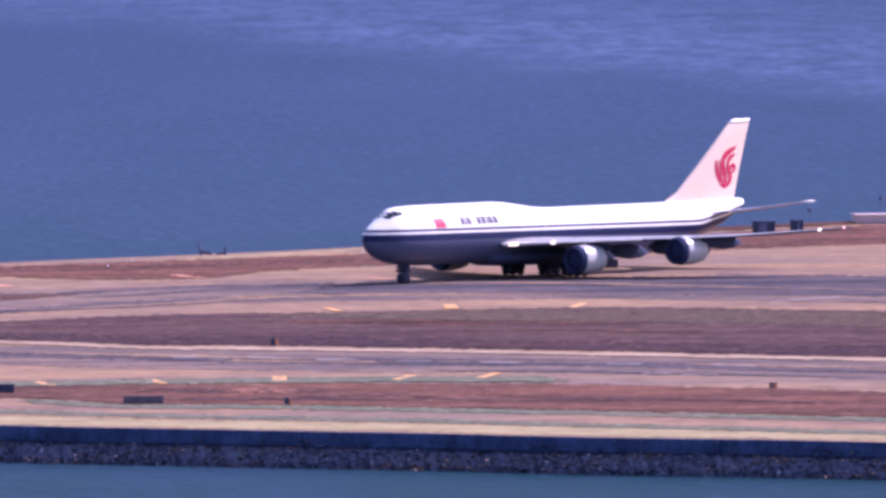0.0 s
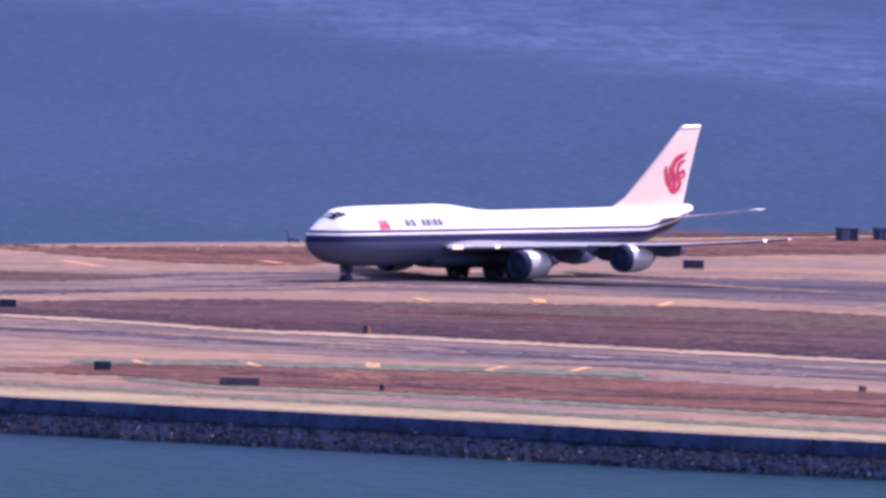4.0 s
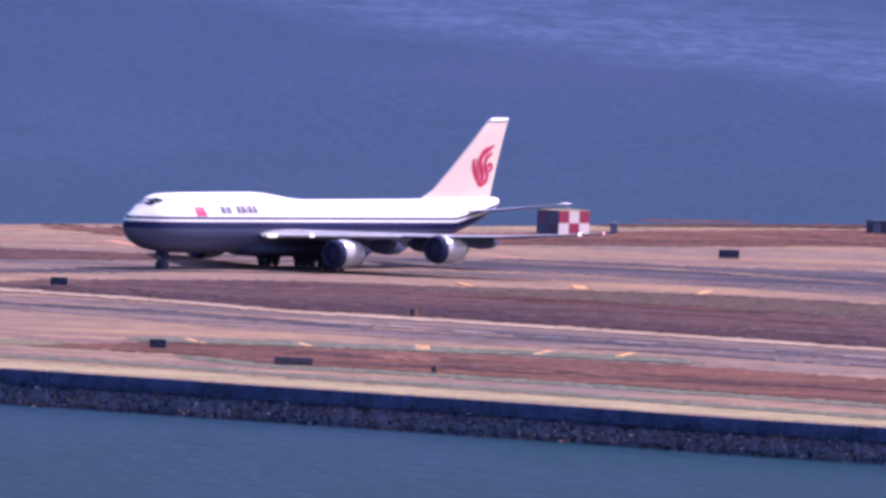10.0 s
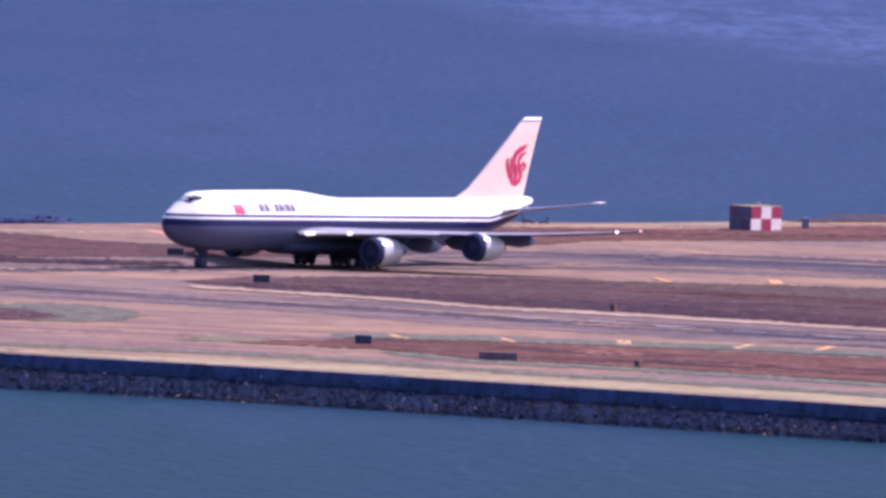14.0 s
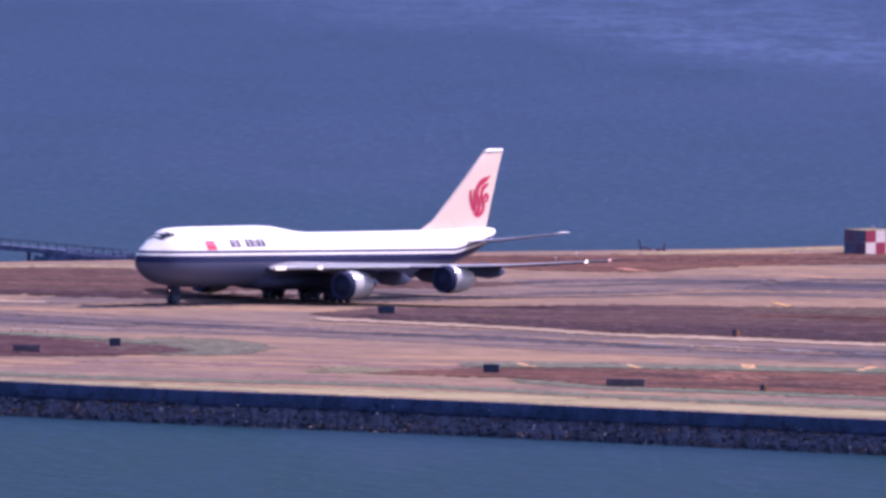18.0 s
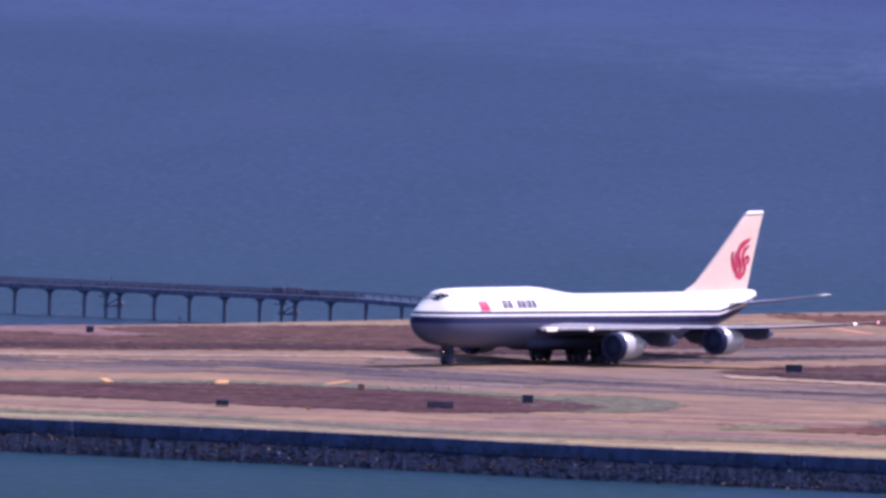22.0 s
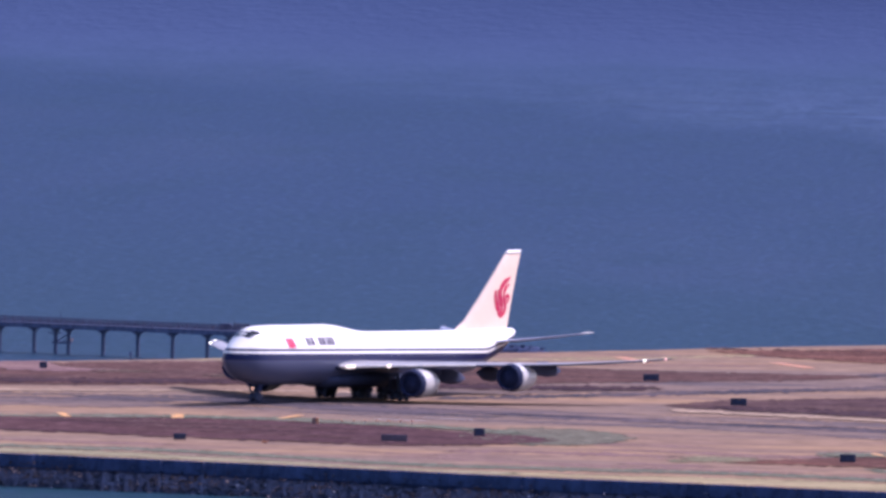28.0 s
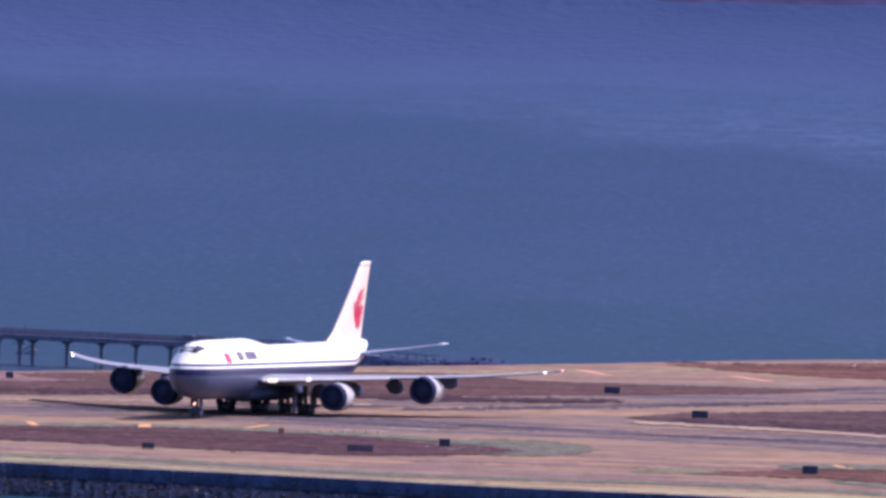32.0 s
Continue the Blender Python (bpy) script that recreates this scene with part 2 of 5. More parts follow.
def feathered(mat):
    """The same surface, thinning out in tufts towards the rim of its sheet."""
    if mat.name in FEATHERED:
        return FEATHERED[mat.name]
    m = mat.copy()
    FEATHERED[mat.name] = m
    m.name = mat.name + " with a sparse rim"
    n, l = m.node_tree.nodes, m.node_tree.links
    at = n.new("ShaderNodeAttribute")
    at.attribute_name = "cover"
    co = n.new("ShaderNodeTexCoord")
    mp = n.new("ShaderNodeMapping")
    mp.inputs["Scale"].default_value = (0.75, 0.45, 1)
    l.new(co.outputs["Object"], mp.inputs[0])
    t = n.new("ShaderNodeTexNoise")
    t.inputs["Scale"].default_value, t.inputs["Detail"].default_value, t.inputs["Roughness"].default_value = 0.45, 5.0, 0.7
    l.new(mp.outputs[0], t.inputs["Vector"])
    add = n.new("ShaderNodeMath")
    add.operation = "MULTIPLY_ADD"
    add.inputs[1].default_value = 2.4
    l.new(t.outputs[0], add.inputs[0])
    l.new(at.outputs["Fac"], add.inputs[2])
    r = n.new("ShaderNodeMapRange")
    r.inputs[1].default_value, r.inputs[2].default_value = 1.35, 2.0
    l.new(add.outputs[0], r.inputs[0])
    mix, clear = n.new("ShaderNodeMixShader"), n.new("ShaderNodeBsdfTransparent")
    l.new(r.outputs[0], mix.inputs[0])
    l.new(clear.outputs[0], mix.inputs[1])
    l.new(n["Principled BSDF"].outputs[0], mix.inputs[2])
    l.new(mix.outputs[0], n["Material Output"].inputs[0])
    return m


def sea_water():
    # hardly reflects: the mirrored sky is put into the base colour
    m = material("bay water", (0.03, 0.07, 0.12), 0.5, spec=0.02)
    n, l = m.node_tree.nodes, m.node_tree.links
    b = n["Principled BSDF"]
    co = n.new("ShaderNodeTexCoord")

    def noise_on(sx, sy, scale, detail):
        mp = n.new("ShaderNodeMapping")
        mp.inputs["Scale"].default_value = (sx, sy, 1)
        l.new(co.outputs["Object"], mp.inputs[0])
        t = n.new("ShaderNodeTexNoise")
        t.inputs["Scale"].default_value, t.inputs["Detail"].default_value = scale, detail
        l.new(mp.outputs[0], t.inputs["Vector"])
        return t.outputs[0]
    bp = n.new("ShaderNodeBump")
    bp.inputs["Strength"].default_value, bp.inputs["Distance"].default_value = 1.0, 0.5
    l.new(noise_on(1.0, 1.0, 0.25, 6), bp.inputs["Height"])
    l.new(bp.outputs[0], b.inputs["Normal"])
    def blend(a, b, fac):
        mx = n.new("ShaderNodeMix")
        mx.data_type = "RGBA"
        for sock, v in ((mx.inputs[6], a), (mx.inputs[7], b)):
            if hasattr(v, "is_output"):
                l.new(v, sock)
            else:
                sock.default_value = (*v, 1)
        l.new(fac, mx.inputs[0])
        return mx.outputs[2]

    def ramp(fac, lo, hi, to=1.0):
        r = n.new("ShaderNodeMapRange")
        r.inputs[1].default_value, r.inputs[2].default_value, r.inputs[4].default_value = lo, hi, to
        l.new(fac, r.inputs[0])
        return r.outputs[0]
    def calc(op, u, v):
        q = n.new("ShaderNodeMath")
        q.operation = op
        for sock, w in ((q.inputs[0], u), (q.inputs[1], v)):
            if hasattr(w, "is_output"):
                l.new(w, sock)
            else:
                sock.default_value = w
        return q.outputs[0]
    # greener inshore, bluer far out as painted haze, paler wind lanes and fine ripples
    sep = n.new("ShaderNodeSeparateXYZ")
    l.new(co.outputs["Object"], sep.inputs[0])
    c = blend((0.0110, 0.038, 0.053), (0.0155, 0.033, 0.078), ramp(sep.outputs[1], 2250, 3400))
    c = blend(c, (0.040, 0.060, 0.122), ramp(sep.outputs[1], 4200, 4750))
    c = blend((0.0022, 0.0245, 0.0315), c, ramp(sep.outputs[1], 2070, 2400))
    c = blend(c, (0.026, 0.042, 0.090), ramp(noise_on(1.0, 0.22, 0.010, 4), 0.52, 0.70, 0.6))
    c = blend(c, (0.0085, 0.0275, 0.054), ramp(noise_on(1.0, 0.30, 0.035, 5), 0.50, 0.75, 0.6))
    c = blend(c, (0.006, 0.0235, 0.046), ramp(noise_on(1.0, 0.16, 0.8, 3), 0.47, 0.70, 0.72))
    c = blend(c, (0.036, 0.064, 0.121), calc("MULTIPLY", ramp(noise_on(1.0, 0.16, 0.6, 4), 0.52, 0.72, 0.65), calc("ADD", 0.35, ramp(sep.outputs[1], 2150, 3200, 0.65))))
    # far off, ripples too fine to show give way to painted haze
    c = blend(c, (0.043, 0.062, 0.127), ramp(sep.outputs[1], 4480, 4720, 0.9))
    # sun glitter on a broad wind lane, painted paler across the far bay
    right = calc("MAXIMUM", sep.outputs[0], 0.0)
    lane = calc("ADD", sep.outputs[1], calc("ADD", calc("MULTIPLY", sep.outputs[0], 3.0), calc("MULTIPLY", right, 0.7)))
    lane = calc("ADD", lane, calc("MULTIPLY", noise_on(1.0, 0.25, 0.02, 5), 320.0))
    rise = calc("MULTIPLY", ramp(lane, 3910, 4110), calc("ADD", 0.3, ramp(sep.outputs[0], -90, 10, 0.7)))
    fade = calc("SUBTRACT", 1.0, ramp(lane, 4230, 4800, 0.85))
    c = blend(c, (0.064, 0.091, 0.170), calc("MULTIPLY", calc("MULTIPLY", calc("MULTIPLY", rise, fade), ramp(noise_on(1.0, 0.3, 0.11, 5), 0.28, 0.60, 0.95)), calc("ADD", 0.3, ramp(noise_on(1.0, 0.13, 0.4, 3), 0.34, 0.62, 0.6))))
    l.new(c, b.inputs["Base Color"])
    return m


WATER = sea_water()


def tufted(mat):
    """The grass of a sheet as single tufts that differ from one another."""
    m = mat.copy()
    m.name = mat.name + " in tufts"
    n, l = m.node_tree.nodes, m.node_tree.links
    b = n["Principled BSDF"]
    g, r, mx = n.new("ShaderNodeNewGeometry"), n.new("ShaderNodeMapRange"), n.new("ShaderNodeMix")
    r.inputs[3].default_value, r.inputs[4].default_value = 0.88, 1.38
    mx.data_type, mx.blend_type = "RGBA", "MULTIPLY"
    mx.inputs[0].default_value = 1.0
    l.new(g.outputs["Random Per Island"], r.inputs[0])
    l.new(b.inputs["Base Color"].links[0].from_socket, mx.inputs[6])
    l.new(r.outputs[0], mx.inputs[7])
    l.new(mx.outputs[2], b.inputs["Base Color"])
    return m


# ---- mesh helpers ----
def mesh_of(name, bm, mat, smooth=False):
    me = bpy.data.meshes.new(name)
    bm.normal_update()
    bm.to_mesh(me)
    bm.free()
    for m in (mat if isinstance(mat, (list, tuple)) else [mat]):
        me.materials.append(m)
    if smooth:
        for p in me.polygons:
            p.use_smooth = True
    return me


def part(name, bm, mat, parent=None, label="", smooth=False):
    ob = new(name, mesh_of(name, bm, mat, smooth))
    if parent:
        ob.parent = parent
    if label:
        tagged(ob, label)
    return ob


def box(x0, x1, y0, y1, z0, z1, bm=None, bevel=0.0):
    bm = bm or bmesh.new()
    vs = [bm.verts.new((x, y, z)) for x in (x0, x1) for y in (y0, y1) for z in (z0, z1)]
    fs = [bm.faces.new([vs[i] for i in f]) for f in ((0, 1, 3, 2), (4, 6, 7, 5), (0, 4, 5, 1), (2, 3, 7, 6), (0, 2, 6, 4), (1, 5, 7, 3))]
    if bevel:
        es = list({e for f in fs for e in f.edges})
        bmesh.ops.bevel(bm, geom=es, offset=bevel, segments=1, affect="EDGES")
    return bm


def loft(rings, bm=None, caps=True):
    """Skin over closed rings of equal count."""
    bm = bm or bmesh.new()
    vs = [[bm.verts.new(p) for p in r] for r in rings]
    k = len(rings[0])
    for a, b in zip(vs, vs[1:]):
        for i in range(k):
            bm.faces.new((a[i], a[(i + 1) % k], b[(i + 1) % k], b[i]))
    if caps:
        bm.faces.new(vs[0][::-1])
        bm.faces.new(vs[-1])
    bmesh.ops.recalc_face_normals(bm, faces=bm.faces[:])
    return bm


def turned(profile, axis="x", centre=(0, 0, 0), n=28, bm=None, caps=True):
    """A body turned round an axis: profile of (along, radius)."""
    rings = []
    for a, r in profile:
        ring = []
        for i in range(n):
            w = 2 * math.pi * i / n
            c, s = r * math.cos(w), r * math.sin(w)
            p = (a, c, s) if axis == "x" else (c, a, s) if axis == "y" else (c, s, a)
            ring.append((p[0] + centre[0], p[1] + centre[1], p[2] + centre[2]))
        rings.append(ring)
    return loft(rings, bm, caps)


def bar_between(p, q, r, bm=None, n=8):
    p, q = Vector(p), Vector(q)
    d = (q - p).normalized()
    u = d.orthogonal().normalized()
    v = d.cross(u)
    rings = [[tuple(c + (u * math.cos(2 * math.pi * i / n) + v * math.sin(2 * math.pi * i / n)) * r) for i in range(n)] for c in (p, q)]
    return loft(rings, bm)


def thing(name, label, category, m=None, group="", kind=""):
    e = new(name)
    e.empty_display_size = 0.5
    if m is not None:
        e.matrix_world = m
    return tagged(e, label, category, group, kind)


# ---- ground and water ----
def curve_through(pts, k=6):
    """A smooth line through a few points."""
    out = []
    for i in range(len(pts) - 1):
        p0, p1, p2, p3 = (Vector(pts[max(0, min(len(pts) - 1, j))]) for j in (i - 1, i, i + 1, i + 2))
        for s in range(k):
            t = s / k
            q = 0.5 * (2 * p1 + (p2 - p0) * t + (2 * p0 - 5 * p1 + 4 * p2 - p3) * t * t + (3 * p1 - p0 - 3 * p2 + p3) * t ** 3)
            out.append((q.x, q.y))
    out.append(tuple(pts[-1]))
    return out


def height_at(line, x):
    for (x0, y0), (x1, y1) in zip(line, line[1:]):
        if x0 <= x <= x1:
            return y0 + (y1 - y0) * (x - x0) / max(1e-6, x1 - x0)
    return line[0][1] if x < line[0][0] else line[-1][1]


def stray(x, seed, amount):
    return amount * (2.0 * noise.noise(Vector((x * 0.11 + seed, seed, 0.0))) + 2.6 * noise.noise(Vector((x * 0.45 + seed, seed, 4.0))) + 3.6 * noise.noise(Vector((x * 1.1, seed, 9.0))) + 2.0 * noise.noise(Vector((x * 2.3, seed, 6.0))))


# the thin layers of the ground, lowest first
LAYERS = ["ground", "sand_strip", "sand_strip_left", "sand_edge_far", "pink_line", "taxiway_near", "taxiway_far", "tyre_track_turn", "tyre_track", "tyre_track_left", "tyre_track_far", "track_line", "pale_line", "green_line", "green_band", "green_patch", "grass_green",
          "pale_edge_left", "grass_left", "grass_far", "grass_middle", "grass_near", "grass_near_left", "grass_middle_dark", "grass_middle_olive", "green_shoulder", "green_shoulder_left", "green_far_line", "sand_edge_near_taxiway", "grass_brown_left", "pale_tongue", "green_tuft_patch", "grass_pale_streak", "grass_orange_patch", "grass_streak", "grass_mound"]
laid = {}


SHEETS = []
GRASS = {}


def sheet(name, far, near, mat, label, category, amount=0.5, kind="structure", seed=0.0, step=0.4):
    """A piece of ground between a far and a near line, both from left to right."""
    laid[name] = laid.get(name, 0) + 1
    z = 0.0045 * LAYERS.index(name) + 0.0006 * (laid[name] - 1)
    a, b = curve_through(far), curve_through(near)
    x0, x1 = max(a[0][0], b[0][0]), min(a[-1][0], b[-1][0])
    SHEETS.append((x0, x1, a, b, z))
    if kind == "stuff" and category == "grass":
        GRASS.setdefault(mat.name, (mat, []))[1].append((x0, x1, a, b, z))
    k = int((x1 - x0) / step)
    whole = name == "ground"
    bm = bmesh.new()
    cover = bm.verts.layers.float.new("cover")
    cols = []
    for i in range(k + 1):
        x = x0 + (x1 - x0) * i / k
        yf, yn = height_at(a, x) + stray(x, seed, amount), height_at(b, x) + stray(x, seed + 5, amount)
        yf = max(yf, yn + 0.02)
        if not whole:
            yf = min(yf, height_at(RIM_FAR, x) - 0.5)
            yn = max(yn, height_at(RIM_NEAR, x) + 0.4)
            yf = max(yf, yn + 0.02)
        soft = min(0.4 * (yf - yn), 5.0)
        ends = 1.0 if whole else min(1.0, (x - x0) / 3.0, (x1 - x) / 3.0)
        # the sparse rim reaches a little past the line
        out = 0.0 if whole else min(0.35 * soft, 1.2)
        ys = [yn - out, yn - out + soft, yf + out - soft, yf + out]
        col = []
        for y, c in zip(ys, (0.0, 1.0, 1.0, 0.0)):
            v = bm.verts.new((x, y, z))
            v[cover] = 1.0 if whole else c * ends
            col.append(v)
        cols.append(col)
    for p, q in zip(cols, cols[1:]):
        for j in range(3):
            bm.faces.new((p[j], q[j], q[j + 1], p[j + 1]))
    return tagged(part(name, bm, mat if whole else feathered(mat)), label, category, kind=kind)


def top_at(x, y):
    """Height of the uppermost layer of the ground."""
    return max([0.0] + [z for x0, x1, a, b, z in SHEETS if x0 <= x <= x1 and height_at(b, x) - 2 <= y <= height_at(a, x) + 2])


def ribbon(name, line, width, mat, label, category, amount=0.4, kind="structure", seed=0.0):
    return sheet(name, [(x, y + width / 2) for x, y in line], [(x, y - width / 2) for x, y in line], mat, label, category, amount, kind, seed)


NEAR_SHORE = [(-420, 2350), (-260, 2280), (-126, 2217), (-111, 2209), (-97, 2202), (-84, 2194.5), (-72, 2187), (-58, 2177.5), (-45, 2171), (-33, 2165.5), (-20, 2158), (-8, 2150.5), (4, 2143.5), (17, 2135.5), (28, 2129), (40, 2120), (52, 2113), (62, 2108), (75, 2099.5), (140, 2052), (520, 1780)]
FAR_SHORE = [(-420, 2352), (-260, 2400), (-140, 2499), (-124, 2513), (-110, 2527), (-90, 2551), (-71, 2569), (-50, 2591), (-36, 2609), (-21, 2625), (-7, 2636), (9, 2650), (23, 2666), (40, 2689), (64, 2714), (100, 2748), (520, 3120)]
SEA_LEVEL = -3.6
RIM_NEAR, RIM_FAR = curve_through(NEAR_SHORE), curve_through(FAR_SHORE)

land = sheet("ground", FAR_SHORE, NEAR_SHORE, CONCRETE, "pale weathered concrete airfield apron between two shores", "airfield", amount=0.14)


def shore_bank(name, line, profile, mat, label, side=-1, step=0.4, rough=0.25):
    """The bank from the edge of the land down below the water."""
    a = curve_through(line)
    k = int((a[-1][0] - a[0][0]) / step)
    bm = bmesh.new()
    cols = []
    for i in range(k + 1):
        x = a[0][0] + (a[-1][0] - a[0][0]) * i / k
        y = height_at(a, x) + stray(x, 5.0 if side < 0 else 0.0, 0.14)
        cols.append([bm.verts.new((x, y + side * (o + (stray(x, 20 + j, rough) if j > 1 else 0)), z + (stray(x, 30 + j, rough * 0.5) if j > 1 else 0))) for j, (o, z) in enumerate(profile)])
    for p, q in zip(cols, cols[1:]):
        for j in range(len(profile) - 1):
            f = (p[j], p[j + 1], q[j + 1], q[j])
            bm.faces.new(f if side < 0 else f[::-1])
    return tagged(part(name, bm, mat), label, "seawall", kind="structure")


def water_sheet():
    bm = bmesh.new()
    ys = [-900, 500, 1500, 2000, 2300, 2600, 3000, 3600, 4200, 4600, 4700, 4780, 4840]
    zs = [SEA_LEVEL] * 10 + [SEA_LEVEL + 3, SEA_LEVEL + 14, SEA_LEVEL + 40]
    rows = [[bm.verts.new((x, y, z)) for x in (-3500, -1200, -400, -100, 100, 400, 1200, 3500)] for y, z in zip(ys, zs)]
    for a, b in zip(rows, rows[1:]):
        for i in range(7):
            bm.faces.new((a[i], a[i + 1], b[i + 1], b[i]))
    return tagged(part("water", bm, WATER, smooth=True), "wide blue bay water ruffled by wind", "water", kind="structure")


water_sheet()
shore_bank("bank_near", NEAR_SHORE, [(0.0, 0.0), (0.25, -0.06), (0.75, -1.65), (1.6, -1.8)], BANK_SHADE, "dark steep earth face above the seawall rocks", rough=0.05)
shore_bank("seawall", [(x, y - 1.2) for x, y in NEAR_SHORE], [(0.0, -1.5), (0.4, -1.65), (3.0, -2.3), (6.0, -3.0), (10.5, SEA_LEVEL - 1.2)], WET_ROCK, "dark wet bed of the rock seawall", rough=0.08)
shore_bank("bank_far", FAR_SHORE, [(0.0, 0.0), (0.5, -0.3), (9.0, SEA_LEVEL - 0.8)], WET_ROCK, "low far bank of the airfield", side=1)

sheet("taxiway_near", [(-300, 2462), (-133.3, 2401.8), (-104.9, 2404.8), (-75.9, 2389.5), (-52.9, 2371.9), (-33.1, 2363.5), (-6.5, 2352.0), (10.3, 2345.1), (43.4, 2324.7), (79.4, 2298.7), (200, 2208)],
      [(-300, 2422), (-133.3, 2358.6), (-104.9, 2361.9), (-75.9, 2339.9), (-52.9, 2330.3), (-33.1, 2318.9), (-12.3, 2299.0), (0.4, 2290.5), (21.3, 2278.1), (42.4, 2271.9), (78.5, 2246.6), (200, 2157)], ASPHALT, "grey asphalt taxiway with pale edges", "taxiway", 0.6, seed=2)
sheet("taxiway_far", [(-89.8, 2416.7), (-55.9, 2471.5), (-25.2, 2505.0), (-4.6, 2528.6), (4.3, 2544.8), (22.1, 2547.2), (37.2, 2546.1), (56.3, 2537.9), (84.3, 2515.8), (200, 2429)],
      [(-89.8, 2397.2), (-55.9, 2433.9), (-25.2, 2456.3), (-4.6, 2471.0), (4.3, 2479.4), (22.2, 2481.7), (37.2, 2482.6), (56.3, 2476.2), (84.4, 2455.9), (200, 2379)], ASPHALT, "grey asphalt taxiway darkened by tyres", "taxiway", 0.6, seed=4)
sheet("grass_far", [(-40, 2593), (-28, 2602), (-14.5, 2614), (-2.8, 2621), (8.9, 2629), (20.6, 2637), (39, 2664), (61, 2692), (109, 2742), (200, 2825)],
      [(-40, 2590), (-33.5, 2580), (-26, 2568), (-17, 2558), (-3, 2556), (3, 2567), (8.6, 2582), (20, 2594), (35, 2606), (47, 2617), (58, 2628), (70, 2641), (109, 2666), (200, 2722)], DRY_SALMON, "dry reddish grass strip along the far shore", "grass", 0.9, kind="stuff", seed=7)
sheet("grass_left", [(-300, 2422), (-160.7, 2476.0), (-138.3, 2494.4), (-129.1, 2500.6), (-121.0, 2509.1), (-109.9, 2516.2), (-94.8, 2528.0), (-80.0, 2538.0), (-72.0, 2538.0), (-65.0, 2532.0), (-57.5, 2520.0), (-45.0, 2517.0), (-36.0, 2515.0), (-27.0, 2514.0), (-16.3, 2511.5)],
      [(-300, 2407), (-160.7, 2415.4), (-135.3, 2422.4), (-121.1, 2426.7), (-106.9, 2434.4), (-91.8, 2441.0), (-77.0, 2450.0), (-63.0, 2459.5), (-56.0, 2465.0), (-46.0, 2474.5), (-37.0, 2482.5), (-27.0, 2490.0), (-16.3, 2509.0)], DRY_MAUVE, "dry reddish brown grass island", "grass", 0.9, kind="stuff", seed=9)
sheet("grass_middle", [(-45.0, 2397.9), (-40.0, 2410.7), (-34.1, 2420.1), (-6.5, 2444.3), (15.2, 2447.0), (36.2, 2453.6), (55.3, 2451.2), (83.4, 2433.8), (200, 2349)],
      [(-45.0, 2394.0), (-41.0, 2389.2), (-34.1, 2384.4), (-20.2, 2372.9), (-6.5, 2356.9), (10.3, 2350.1), (43.4, 2329.7), (79.4, 2303.6), (200, 2213)], DRY_BROWN, "dry brown grass island between the taxiways", "grass", 0.9, kind="stuff", seed=12)
sheet("grass_near", [(-35.0, 2227.9), (-20.2, 2247.8), (-5.5, 2251.7), (14.3, 2250.4), (33.4, 2245.5), (42.4, 2243.0), (77.5, 2216.6), (200, 2117)],
      [(-35.0, 2224.9), (-18.2, 2219.9), (-5.5, 2203.0), (10.4, 2198.2), (41.5, 2178.2), (75.5, 2154.5), (200, 2055)], DRY_SALMON, "dry reddish grass island beside the shore road", "grass", 0.9, kind="stuff", seed=15)
sheet("grass_near_left", [(-300, 2351), (-160.8, 2322.5), (-130.3, 2321.8), (-102.9, 2328.3), (-85.8, 2322.7), (-74.9, 2311.9), (-67.9, 2301.5), (-60.0, 2293.0), (-55.5, 2284.0)],
      [(-300, 2331), (-160.8, 2297.2), (-128.3, 2281.0), (-99.9, 2266.5), (-79.9, 2257.0), (-67.9, 2260.0), (-60.0, 2269.0), (-55.5, 2279.0)], DRY_PURPLE, "dry reddish grass island with sparse edges", "grass", 0.9, kind="stuff", seed=18)
sheet("grass_green", [(-68.9, 2306.0), (-61.9, 2316.0), (-54.5, 2318.0), (-49.5, 2309.0), (-46.5, 2296.0)], [(-68.9, 2290.0), (-61.9, 2268.0), (-54.5, 2267.0), (-49.5, 2275.0), (-46.5, 2288.0)], GREEN_DARK, "sparse grey green grass patch", "grass", 1.0, kind="stuff", seed=20)
# darker wheel tracks, pale and green lines
ribbon("tyre_track", [(-300, 2442), (-133.3, 2389.8), (-104.9, 2386.8), (-75.9, 2361.7), (-52.9, 2351.1), (-33.1, 2340.7), (-12.3, 2326.8), (0.4, 2315.3), (21.3, 2301.9), (42.4, 2293.8), (78.4, 2269.6), (200, 2178)], 11, TYRE_MARK, "asphalt strip darkened by tyre rubber", "taxiway", 1.2, seed=31)
sheet("tyre_track_far", [(-74.9, 2410), (-36, 2452), (-25, 2465), (-14, 2480), (-3, 2493), (8, 2502), (14, 2522), (20, 2543), (27, 2547), (38, 2550), (49, 2547), (61, 2552), (84, 2545), (200, 2460)],
      [(-74.9, 2400), (-36, 2440), (-25, 2453), (-14, 2468), (-3, 2482), (8, 2488), (14, 2498), (20, 2506), (27, 2503), (38, 2498), (49, 2487), (61, 2488), (84, 2478), (200, 2395)], TYRE_MARK, "broad asphalt strip darkened by tyre rubber", "taxiway", 1.6, seed=33)
ribbon("tyre_track_turn", [(-24.0, 2503.0), (-14.0, 2519.0), (-3.0, 2528.5), (8.0, 2531.5), (17.0, 2536.0)], 9, TYRE_MARK, "thin dark track on concrete", "taxiway", 1.0, seed=35)
